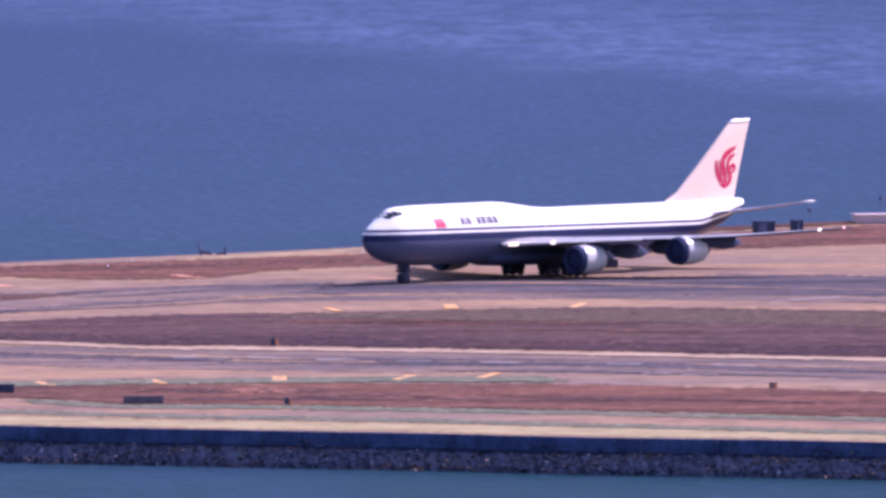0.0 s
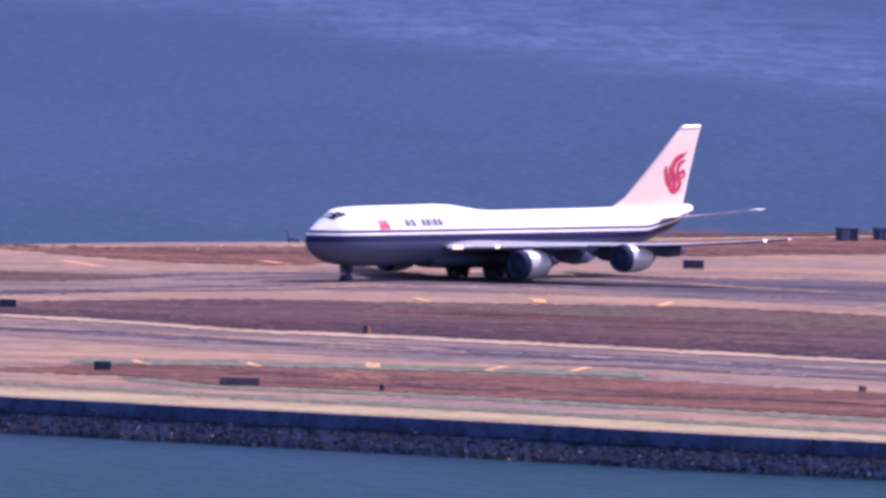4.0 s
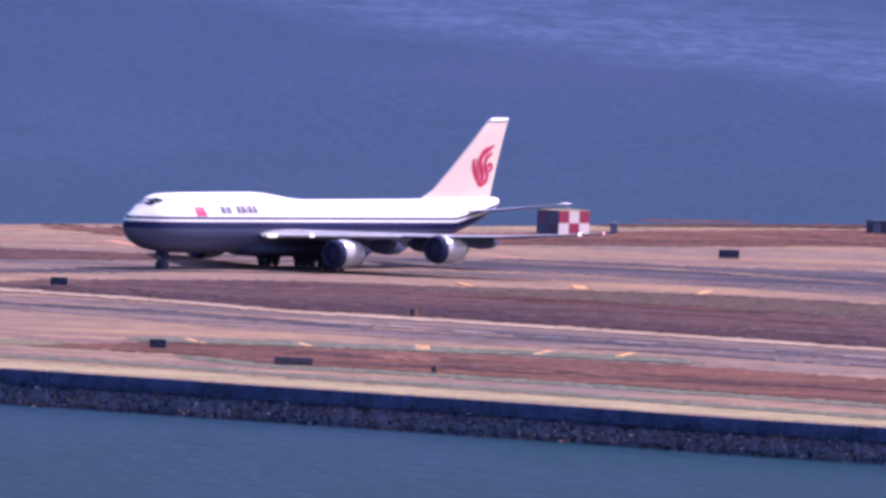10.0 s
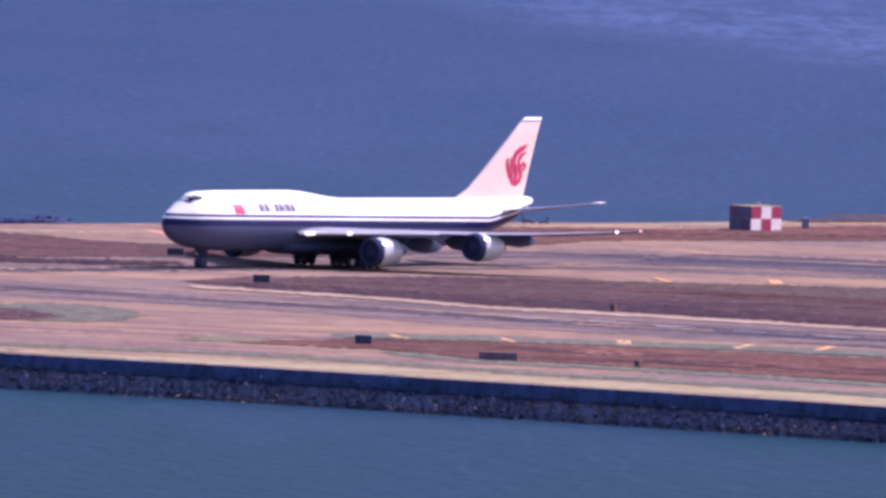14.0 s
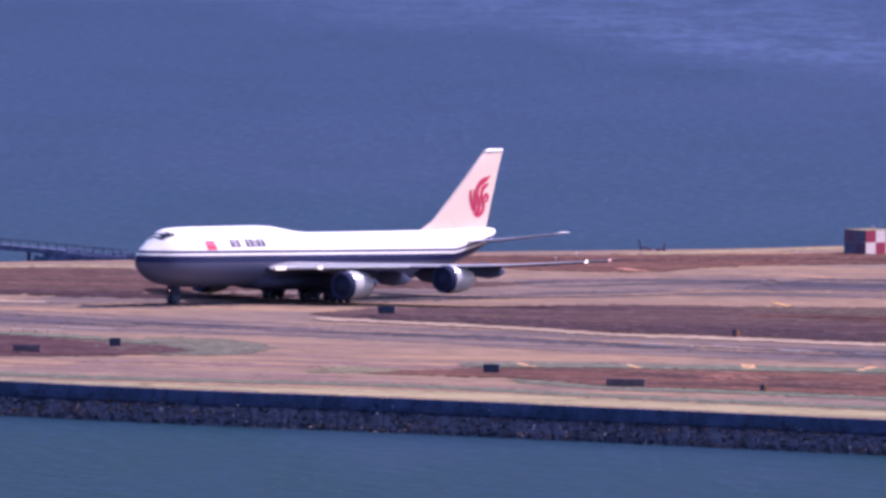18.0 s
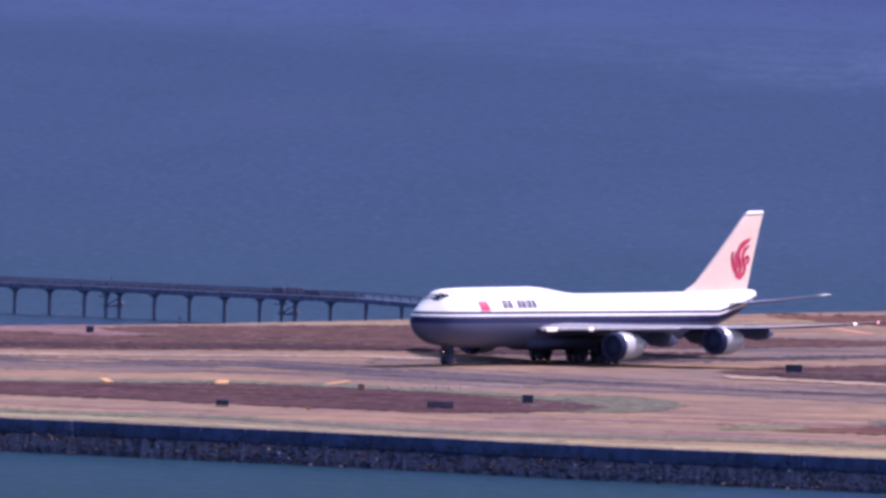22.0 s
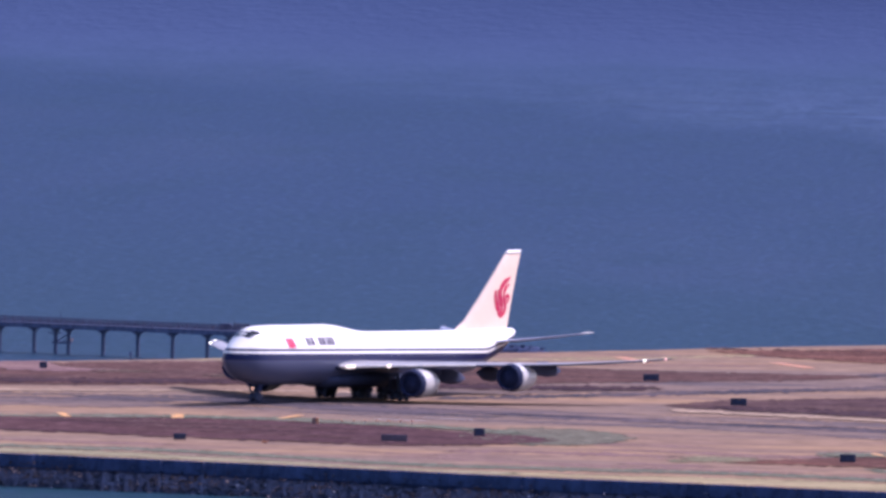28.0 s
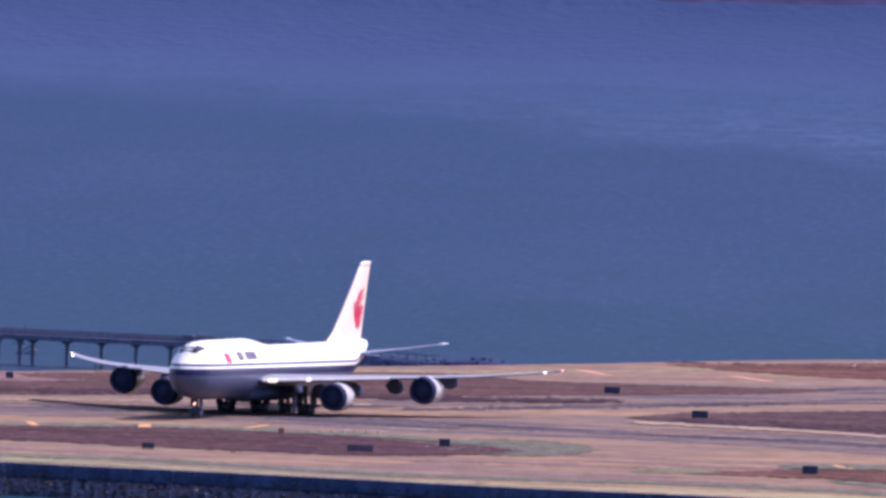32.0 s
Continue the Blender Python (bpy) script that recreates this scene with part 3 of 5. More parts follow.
ribbon("green_line", [(-300, 2306), (-126.2, 2237.6), (-113.0, 2235.3), (-98.9, 2228.3), (-84.8, 2216.2), (-71.9, 2204.2), (-57.9, 2200.1), (-38.0, 2197.7), (-24.1, 2192.1), (-6.4, 2178.2), (6.4, 2170.0), (26.4, 2157.7), (41.5, 2145.4), (74.5, 2120.5), (200, 2024)], 9, GREEN, "thin line of sparse green grass", "grass", 0.8, "stuff", 37)
ribbon("green_band", [(-18.2, 2214.9), (-5.4, 2198.0), (10.4, 2193.3), (41.5, 2173.2), (75.5, 2149.5), (140.0, 2105.3)], 10, GREEN, "sparse green rim of the grass island", "grass", 0.8, "stuff", 38)
ribbon("green_shoulder", [(-24.1, 2253.7), (-14.3, 2257.5), (-2.5, 2258.6), (16.3, 2258.6), (30.4, 2257.0), (42.4, 2253.8)], 15, GREEN, "sparse green grass along the taxiway edge", "grass", 0.7, "stuff", 39)
ribbon("green_patch", [(-41.5, 2232.0), (-38.0, 2235.0), (-34.0, 2235.0), (-29.5, 2232.0)], 16, GREEN_LIME, "sparse green grass patch", "grass", 0.9, "stuff", 41)
ribbon("green_far_line", [(-91.8, 2329.7), (-79.9, 2321.0), (-69.9, 2313.0), (-59.9, 2297.7)], 11, GREEN, "sparse green grass at the island edge", "grass", 0.6, "stuff", 43)
sheet("sand_strip", [(-300, 2303), (-126.2, 2233.5), (-98.9, 2217.3), (-71.9, 2194.2), (-47.0, 2187.6), (-24.1, 2183.1), (0.5, 2167.4), (26.4, 2152.8), (41.5, 2142.4), (74.5, 2118.5), (200, 2019)],
      [(x, y + 1.5) for x, y in NEAR_SHORE], SAND, "pale sandy gravel strip above the seawall", "gravel", 0.5, seed=45)
sheet("sand_strip_left", [(-300, 2303), (-126.2, 2233.5), (-98.9, 2217.3), (-71.9, 2194.2), (-58.0, 2190.4)], [(-300, 2299), (-126, 2219), (-97, 2204), (-72, 2189), (-58, 2179.5)], GRAVEL, "yellowish gravel strip above the seawall", "gravel", 0.5, seed=46)
ribbon("tyre_track_left", [(-170.0, 2405.0), (-133.3, 2391.0), (-104.9, 2387.5), (-80.9, 2366.5), (-62.9, 2356.0)], 20, TYRE_MARK, "broad asphalt strip darkened by tyre rubber", "taxiway", 1.2, seed=32)
ribbon("sand_edge_far", [(-118.0, 2524.5), (-96.8, 2533.6), (-56.9, 2554.9), (-22.2, 2595.4), (8.2, 2639.5), (25.1, 2660.8), (61.2, 2702.0), (99.3, 2743.3), (300, 2930)], 6, SAND, "pale sandy rim of the far shore", "gravel", 1.0, seed=47)
ribbon("sand_edge_near_taxiway", [(-45.0, 2383.1), (-20.2, 2365.0), (-6.5, 2349.0), (10.3, 2342.1), (43.4, 2321.8), (79.4, 2295.7), (200, 2204)], 10, PALE_EDGE, "pale edge between grass and taxiway", "gravel", 0.9, seed=49)
ribbon("grass_orange_patch", [(4.4, 2226.5), (6.9, 2230.5), (9.4, 2232.4), (11.6, 2229.7)], 19, PEACH_GRASS, "pale dry patch of grass", "grass", 1.2, "stuff", 51)
ribbon("grass_pale_streak", [(-40.1, 2600.6), (-6.6, 2600.1), (23.1, 2614.8), (59.2, 2643.9), (109.4, 2683.9)], 4, DRY_MAUVE, "pale worn streak in far grass", "grass", 2.2, "stuff", 57)
ribbon("grass_brown_left", [(-150.5, 2433.9), (-120.0, 2441.6), (-91.8, 2451.5), (-65.9, 2445.4), (-45.0, 2453.3)], 16, DRY_DARK, "darker dry grass in the island", "grass", 2.0, "stuff", 59)
sheet("pale_tongue", [(-175, 2476.0), (-139, 2502.0), (-130, 2508.5), (-127.8, 2500.1), (-125.2, 2488.6), (-120.0, 2483.5), (-115.0, 2478.0)], [(-175, 2455.0), (-137.5, 2477.0), (-132, 2471.0), (-126.4, 2468.8), (-124.4, 2469.9), (-120.0, 2474.0), (-115.0, 2476.5)], PINK_DIRT, "bare pale tongue of ground beside dry grass", "ground", 0.6, seed=70)
ribbon("green_tuft_patch", [(-121.5, 2473.5), (-117.0, 2476.0), (-112.5, 2476.5)], 9, DRY_OLIVE, "small grey green patch in dry grass", "grass", 0.8, "stuff", 71)
ribbon("green_tuft_patch", [(-106.5, 2464.5), (-102.0, 2468.0), (-95.5, 2470.0)], 10, DRY_OLIVE, "small grey green patch in dry grass", "grass", 0.8, "stuff", 72)
sheet("grass_mound", [(33.1, 2682.0), (44.1, 2698.5), (64.2, 2720.5), (89.2, 2742.9), (139.6, 2798.4)], [(33.1, 2675.1), (44.1, 2684.6), (64.2, 2703.5), (89.2, 2728.9), (139.6, 2783.4)], DRY_RED, "dry reddish grass rim on the far shore", "grass", 0.8, "stuff", 61)


ribbon("pale_edge_left", [(-170.9, 2390.7), (-134.3, 2405.1), (-120.0, 2410.4), (-105.9, 2416.1), (-91.8, 2421.2), (-75.9, 2419.3)], 7, PALE_EDGE, "pale edge between grass and taxiway", "gravel", 0.8, seed=63)
ribbon("green_shoulder_left", [(-160.8, 2314.4), (-130.3, 2323.8), (-116.0, 2327.2), (-102.9, 2331.3), (-88.8, 2326.8)], 9, GREEN, "sparse green grass along the taxiway edge", "grass", 0.9, "stuff", 65)
sheet("grass_middle_dark", [(-38.1, 2400.4), (-20.2, 2392.8), (-6.5, 2381.8), (10.3, 2376.9), (43.3, 2356.6), (79.4, 2330.6), (200, 2240)], [(-38.1, 2386.6), (-20.2, 2373.9), (-6.5, 2357.9), (10.3, 2351.1), (43.4, 2330.7), (79.4, 2304.6), (200, 2214)], DRY_DARK, "dark purplish band of dry grass", "grass", 1.4, "stuff", 67)
sheet("grass_middle_olive", [(8.0, 2441.0), (20.0, 2446.0), (36.2, 2450.5), (55.3, 2448.0), (83.4, 2431.0), (200, 2346)], [(8.0, 2434.0), (20.0, 2424.0), (36.2, 2414.0), (55.3, 2406.0), (83.4, 2386.0), (200, 2300)], DRY_OLIVE, "olive brown band of dry grass", "grass", 1.2, "stuff", 68)
ribbon("pink_line", [(-69.9, 2244.5), (-58.9, 2245.9), (-50.0, 2244.5), (-40.0, 2240.6)], 7, PINK_DIRT, "pinkish worn streak on concrete", "track", 0.9, "stuff", 69)
# thin worn streaks that run along the strip
def streaks(name, line, mat, count, reach, seed, label, category):
    rng = random.Random(seed)
    mid = curve_through(line)
    for _ in range(count):
        x0 = rng.uniform(line[0][0], line[-1][0] - 25)
        run, off = rng.uniform(14, 45), rng.uniform(-reach, reach)
        pts = [(x0 + run * i / 4, height_at(mid, x0 + run * i / 4) + off + rng.uniform(-1.2, 1.2)) for i in range(5)]
        wide = rng.uniform(2.5, 6.5)
        far = [(x, y + wide * (0.05 if i in (0, 4) else 0.5)) for i, (x, y) in enumerate(pts)]
        near = [(x, y - wide * (0.05 if i in (0, 4) else 0.5)) for i, (x, y) in enumerate(pts)]
        sheet(name, far, near, mat, label, category, 0.35, "stuff", rng.uniform(0, 90))


TAXI_NEAR_MID = [(-150.6, 2393.6), (-104.9, 2386.8), (-75.9, 2357.8), (-52.9, 2342.2), (-33.1, 2336.7), (-12.3, 2324.8), (0.4, 2315.3), (21.3, 2301.9), (42.4, 2293.8), (78.4, 2269.6), (109.6, 2249.4)]
TAXI_FAR_MID = [(-59.9, 2446.5), (-25.2, 2480.2), (-4.6, 2498.8), (4.3, 2511.1), (22.2, 2515.5), (37.2, 2513.4), (56.3, 2503.1), (84.4, 2480.8), (119.6, 2455.6)]
NEAR_GRASS_MID = [(-10.3, 2229.1), (4.4, 2224.4), (14.3, 2223.5), (33.4, 2215.7), (59.5, 2199.9), (89.5, 2177.1)]
streaks("track_line", TAXI_NEAR_MID, TYRE_MARK, 9, 20, 5, "thin dark wheel track on asphalt", "track")
streaks("track_line", TAXI_FAR_MID, TYRE_MARK, 8, 26, 6, "thin dark wheel track on asphalt", "track")
streaks("pale_line", TAXI_NEAR_MID, CONCRETE, 12, 16, 7, "thin pale worn line on asphalt", "track")
streaks("pale_line", TAXI_FAR_MID, CONCRETE, 7, 26, 8, "thin pale worn line on asphalt", "track")
streaks("grass_streak", NEAR_GRASS_MID, DRY_BROWN, 6, 14, 9, "thin darker streak in dry grass", "grass")
streaks("grass_streak", [(-130.3, 2300.7), (-99.9, 2295.5), (-74.9, 2282.1)], DRY_BROWN, 3, 14, 10, "thin darker streak in dry grass", "grass")
streaks("grass_streak", [(-20.2, 2402.7), (15.2, 2403.3), (55.4, 2394.5), (89.4, 2363.7)], DRY_RED, 3, 20, 12, "thin reddish streak in dry grass", "grass")
streaks("pink_line", [(-74.9, 2260.3), (-50.0, 2269.3), (-25.1, 2259.6), (-0.6, 2268.6)], PINK_DIRT, 4, 16, 14, "pinkish worn streak on concrete", "track")
streaks("pink_line", [(-150.6, 2256.3), (-99.9, 2243.5), (-59.9, 2220.2), (-20.2, 2204.1)], PINK_DIRT, 5, 8, 15, "pinkish worn streak on concrete", "track")
streaks("pink_line", [(-59.9, 2523.8), (-25.2, 2541.7), (9.2, 2555.3), (59.3, 2568.3), (99.4, 2552.7)], PINK_DIRT, 6, 22, 16, "pinkish worn streak on concrete", "track")

# tufts that stand up from the grass
def grass_tufts():
    rng = random.Random(77)
    for mat, pieces in GRASS.values():
        verts, faces = [], []
        for x0, x1, a, b, z in pieces:
            u0, u1 = max(x0, -150), min(x1, 125)
            for _ in range(int(max(0, u1 - u0) * 18)):
                x = rng.uniform(u0, u1)
                yn, yf = height_at(b, x), height_at(a, x)
                if rng.random() * 70 > yf - yn:
                    continue
                y = yn + (yf - yn) * rng.uniform(0.06, 0.94)
                if not height_at(RIM_NEAR, x) + 2 < y < height_at(RIM_FAR, x) - 2:
                    continue
                w, h, t = rng.uniform(0.35, 1.0), rng.uniform(0.03, 0.11), rng.uniform(0, 6.28)
                k = len(verts)
                for i in range(5):
                    s = w * rng.uniform(0.7, 1.3)
                    verts.append((x + s * math.cos(t + i * 1.257), y + s * math.sin(t + i * 1.257), z))
                verts.append((x + rng.uniform(-0.3, 0.3) * w, y + rng.uniform(-0.3, 0.3) * w, z + h))
                faces += [(k + i, k + (i + 1) % 5, k + 5) for i in range(5)]
        if not faces:
            continue
        me = bpy.data.meshes.new("grass_tufts")
        me.from_pydata(verts, [], faces)
        me.materials.append(tufted(mat))
        tagged(new("grass_tufts", me), "low tufts of " + mat.name + " on the airfield", "grass", kind="stuff")


grass_tufts()

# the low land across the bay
# reddish land shifted to blue violet to paint in the distance haze
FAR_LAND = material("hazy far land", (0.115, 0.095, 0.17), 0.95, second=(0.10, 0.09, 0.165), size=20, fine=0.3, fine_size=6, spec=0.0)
bm = bmesh.new()
profile = [(4784.0, 11.0), (4789.0, 15.6), (4800.0, 26.0), (4815.0, 30.0)]
cols = [[bm.verts.new((x, y + stray(x * 0.1, 71, 0.2), z + (stray(x * 0.1, 73, 0.12) if i else 0.0))) for i, (y, z) in enumerate(profile)] for x in range(-58, 330, 8)]
for p, q in zip(cols, cols[1:]):
    for i in range(len(profile) - 1):
        bm.faces.new((p[i], q[i], q[i + 1], p[i + 1]))
tagged(part("far_shore", bm, FAR_LAND), "low reddish land across the bay, blued by painted haze", "shore", kind="structure")

# a low bar of reddish earth off the far shore
bm = bmesh.new()
cols = []
for i in range(61):
    u = i / 60
    x = 41.0 + 18.0 * u
    w = 4.5 * math.sin(math.pi * u) ** 0.6 + 0.05
    mid = 2808.0 + 12.0 * u
    h = 0.2 * math.sin(math.pi * u) ** 0.5 + stray(x, 91, 0.03)
    cols.append([bm.verts.new((x, mid + w * o, SEA_LEVEL - 0.1 + max(0.0, h + 0.1) * k)) for o, k in ((-1, 0), (-0.6, 0.9), (0.2, 1.0), (1, 0))])
for p, q in zip(cols, cols[1:]):
    for i in range(3):
        bm.faces.new((p[i], q[i], q[i + 1], p[i + 1]))
tagged(part("earth_bar", bm, DRY_SALMON), "low reddish bar of earth off the far shore", "shore", kind="structure")


# ---- the airliner ----
def fuselage_skin():
    """White above, grey below, with a navy band and a thin navy line."""
    m = SKIN_WHITE.copy()
    m.name = "livery of the fuselage"
    m.node_tree.nodes["Principled BSDF"].inputs["Specular IOR Level"].default_value = 0.2
    n, l = m.node_tree.nodes, m.node_tree.links
    b = n["Principled BSDF"]
    src = b.inputs["Base Color"].links[0].from_socket
    co = n.new("ShaderNodeTexCoord")
    sep = n.new("ShaderNodeSeparateXYZ")
    l.new(co.outputs["Object"], sep.inputs[0])
    last = src
    # the cheat line drops a little towards the tail
    level = n.new("ShaderNodeMath")
    level.operation = "MULTIPLY_ADD"
    level.inputs[1].default_value = 0.009
    # bands sweep up over the tail cone, so its underside comes out dark
    aft, sweep = n.new("ShaderNodeMapRange"), n.new("ShaderNodeMath")
    aft.inputs[1].default_value, aft.inputs[2].default_value, aft.inputs[4].default_value = 24.0, 36.0, 1.9
    sweep.operation = "SUBTRACT"
    l.new(sep.outputs[0], aft.inputs[0])
    l.new(sep.outputs[2], sweep.inputs[0])
    l.new(aft.outputs[0], sweep.inputs[1])
    l.new(sep.outputs[0], level.inputs[0])
    l.new(sweep.outputs[0], level.inputs[2])

    def band(lo, hi, colour, prev):
        g, s = n.new("ShaderNodeMath"), n.new("ShaderNodeMath")
        g.operation, s.operation = "GREATER_THAN", "LESS_THAN"
        g.inputs[1].default_value, s.inputs[1].default_value = lo, hi
        l.new(level.outputs[0], g.inputs[0])
        l.new(level.outputs[0], s.inputs[0])
        both = n.new("ShaderNodeMath")
        both.operation = "MULTIPLY"
        l.new(g.outputs[0], both.inputs[0])
        l.new(s.outputs[0], both.inputs[1])
        mx = n.new("ShaderNodeMix")
        mx.data_type = "RGBA"
        l.new(prev, mx.inputs[6])
        mx.inputs[7].default_value = (*colour, 1)
        l.new(both.outputs[0], mx.inputs[0])
        return mx.outputs[2]
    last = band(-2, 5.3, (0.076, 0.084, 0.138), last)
    last = band(5.15, 6.0, (0.005, 0.009, 0.06), last)
    last = band(6.3, 6.62, (0.006, 0.01, 0.06), last)
    l.new(last, b.inputs["Base Color"])
    return m


# station from the nose, belly, crown, half width, height of the greatest width
STATIONS = [(0.0, 5.45, 5.95, 0.18, 5.7), (0.3, 4.9, 6.5, 0.62, 5.7), (0.9, 4.2, 7.05, 1.15, 5.65), (1.8, 3.6, 7.6, 1.75, 5.6), (2.8, 3.15, 8.15, 2.2, 5.5), (3.5, 2.9, 8.65, 2.5, 5.45),
            (4.2, 2.7, 9.2, 2.7, 5.4), (4.9, 2.58, 9.55, 2.82, 5.38), (5.8, 2.45, 9.68, 2.95, 5.35), (7.5, 2.28, 9.75, 3.12, 5.3), (10, 2.15, 9.8, 3.22, 5.3), (24, 2.1, 9.78, 3.25, 5.3),
            (26.5, 2.1, 9.62, 3.25, 5.3), (29, 2.1, 9.3, 3.25, 5.3), (31.5, 2.1, 8.95, 3.25, 5.3), (34, 2.1, 8.76, 3.25, 5.3), (52, 2.1, 8.7, 3.25, 5.3),
            (60, 3.2, 8.72, 3.0, 5.8), (67.4, 5.4, 8.8, 1.95, 7.1), (71.8, 7.3, 8.85, 0.75, 8.1), (72.6, 7.8, 8.7, 0.4, 8.3)]
MAIN_GEAR = 37.5


def fuselage_ring(s, n=40):
    x, zb, zt, w, zm = s
    hump = max(0.0, min(1.0, (zt - 8.65) / 1.5)) * (1 if x < 45 else 0)
    ring = []
    for i in range(n):
        a = 2 * math.pi * i / n
        c, h = math.cos(a), math.sin(a)
        if h >= 0:
            y = w * math.copysign(abs(c) ** (1.0 + 0.28 * hump), c)
            z = zm + (zt - zm) * h
        else:
            y, z = w * math.copysign(abs(c) ** 0.92, c), zm + (zm - zb) * h
        ring.append((x - MAIN_GEAR, y, z))
    return ring


def wing_section(x, y, z, chord, thick, twist=0.0, n=14):
    """An aerofoil ring in a plane of constant y, leading edge at x."""
    up, lo = [], []
    for i in range(n + 1):
        u = 0.5 * (1 - math.cos(math.pi * i / n))
        t = 5 * thick * (0.2969 * math.sqrt(u) - 0.126 * u - 0.3516 * u * u + 0.2843 * u ** 3 - 0.1015 * u ** 4)
        camber = 0.02 * chord * math.sin(math.pi * u)
        up.append((x - MAIN_GEAR + u * chord, y, z + camber + t - twist * u * chord))
        lo.append((x - MAIN_GEAR + u * chord, y, z + camber - t * 0.8 - twist * u * chord))
    return up + lo[::-1][1:-1]


def wing(side):
    # y, leading edge, trailing edge, height, thickness
    rows = [(1.5, 20.5, 38.5, 4.3, 1.5), (3.6, 22.4, 38.9, 4.38, 1.3), (8.0, 26.2, 40.2, 4.56, 1.0), (12.3, 29.9, 41.9, 4.74, 0.8), (17, 33.9, 44.2, 4.92, 0.6), (21.5, 37.7, 46.3, 5.05, 0.48), (26, 42.0, 49.2, 5.3, 0.34), (30.5, 47.2, 52.5, 5.7, 0.23), (32.7, 50.7, 54.4, 5.95, 0.17), (34.0, 54.0, 55.6, 6.15, 0.10)]
    return loft([wing_section(le, side * y, z, te - le, t, 0.02) for y, le, te, z, t in rows])


# height, leading edge, trailing edge, thickness
FIN_ROWS = [(7.7, 54.6, 70.8, 0.3), (8.6, 57.2, 71.0, 0.5), (9.9, 59.9, 71.4, 0.8), (12.9, 63.6, 72.3, 0.75), (16.3, 67.6, 73.4, 0.55), (18.5, 70.1, 74.2, 0.4), (18.95, 71.0, 74.3, 0.2)]


def fin_shape(u, thick):
    return 5 * thick * (0.2969 * math.sqrt(u) - 0.126 * u - 0.3516 * u * u + 0.2843 * u ** 3 - 0.1015 * u ** 4)


def fin_ring(z, le, te, thick, n=14):
    us = [0.5 * (1 - math.cos(math.pi * i / n)) for i in range(n + 1)]
    one = [(le + u * (te - le) - MAIN_GEAR, fin_shape(u, thick), z) for u in us]
    return one + [(x, -y, z2) for x, y, z2 in one[::-1][1:-1]]


def nacelle(x, y, z):
    """Engine cowl from the lip to the fan nozzle, open in front."""
    prof = [(1.2, 1.28), (0.5, 1.36), (0.15, 1.42), (0.0, 1.52), (0.1, 1.62), (0.45, 1.70), (1.2, 1.82), (2.4, 1.86), (3.6, 1.78), (4.8, 1.56), (5.0, 1.50), (4.9, 1.42)]
    return turned([(x + a - MAIN_GEAR, r) for a, r in prof], "x", (0, y, z), 32)


def engine(parent, side, x, y, z, wing_le, wing_z):
    y *= side
    cowl = part("engine", nacelle(x, y, z), COWL, parent, "pale grey engine cowl under the wing", True)
    # the dark lip runs a metre back to paint the cowl front's shade
    part("inlet_lip", turned([(x + a - MAIN_GEAR, r) for a, r in ((0.55, 1.32), (0.15, 1.395), (-0.012, 1.515), (0.09, 1.63), (0.34, 1.715), (0.62, 1.77), (1.05, 1.825))], "x", (0, y, z), 32), DARK, cowl, "inlet lip darkened as an unlit cowl front", True)
    part("inlet_duct", turned([(x + a - MAIN_GEAR, r) for a, r in ((0.5, 1.315), (0.8, 1.26), (1.6, 1.20), (1.65, 0.9))], "x", (0, y, z), 28), DARK, cowl, "dark inlet duct", True)
    part("fan", turned([(x + 1.1 - MAIN_GEAR, 0.0 + 0.02), (x + 0.55 - MAIN_GEAR, 0.08), (x + 0.95 - MAIN_GEAR, 0.42), (x + 1.15 - MAIN_GEAR, 1.22), (x + 1.3 - MAIN_GEAR, 1.22)], "x", (0, y, z), 28), DARK, cowl, "dark fan inside the inlet", True)
    part("core_nozzle", turned([(x + a - MAIN_GEAR, r) for a, r in ((4.4, 1.15), (5.2, 1.05), (6.2, 0.72), (6.25, 0.55), (7.0, 0.12))], "x", (0, y, z), 24), SKIN_SHADE, cowl, "dark grey exhaust nozzle", True)
    bm = bmesh.new()
    top = wing_z + 0.15
    prof = [(x + 1.6, z + 1.75, 0.10), (x + 3.2, top + 0.1, 0.22), (wing_le + 2.2, top, 0.30), (wing_le + 5.0, top - 0.35, 0.24), (x + 7.6, z + 1.0, 0.08), (x + 4.4, z + 0.8, 0.30)]
    l = [bm.verts.new((px - MAIN_GEAR, y - h, pz)) for px, pz, h in prof]
    r = [bm.verts.new((px - MAIN_GEAR, y + h, pz)) for px, pz, h in prof]
    bm.faces.new(l)
    bm.faces.new(r[::-1])
    for i in range(len(prof)):
        j = (i + 1) % len(prof)
        bm.faces.new((l[i], r[i], r[j], l[j]))
    bmesh.ops.recalc_face_normals(bm, faces=bm.faces[:])
    part("pylon", bm, SKIN_SHADE, cowl, "grey pylon that holds the engine")


WHEELS = []


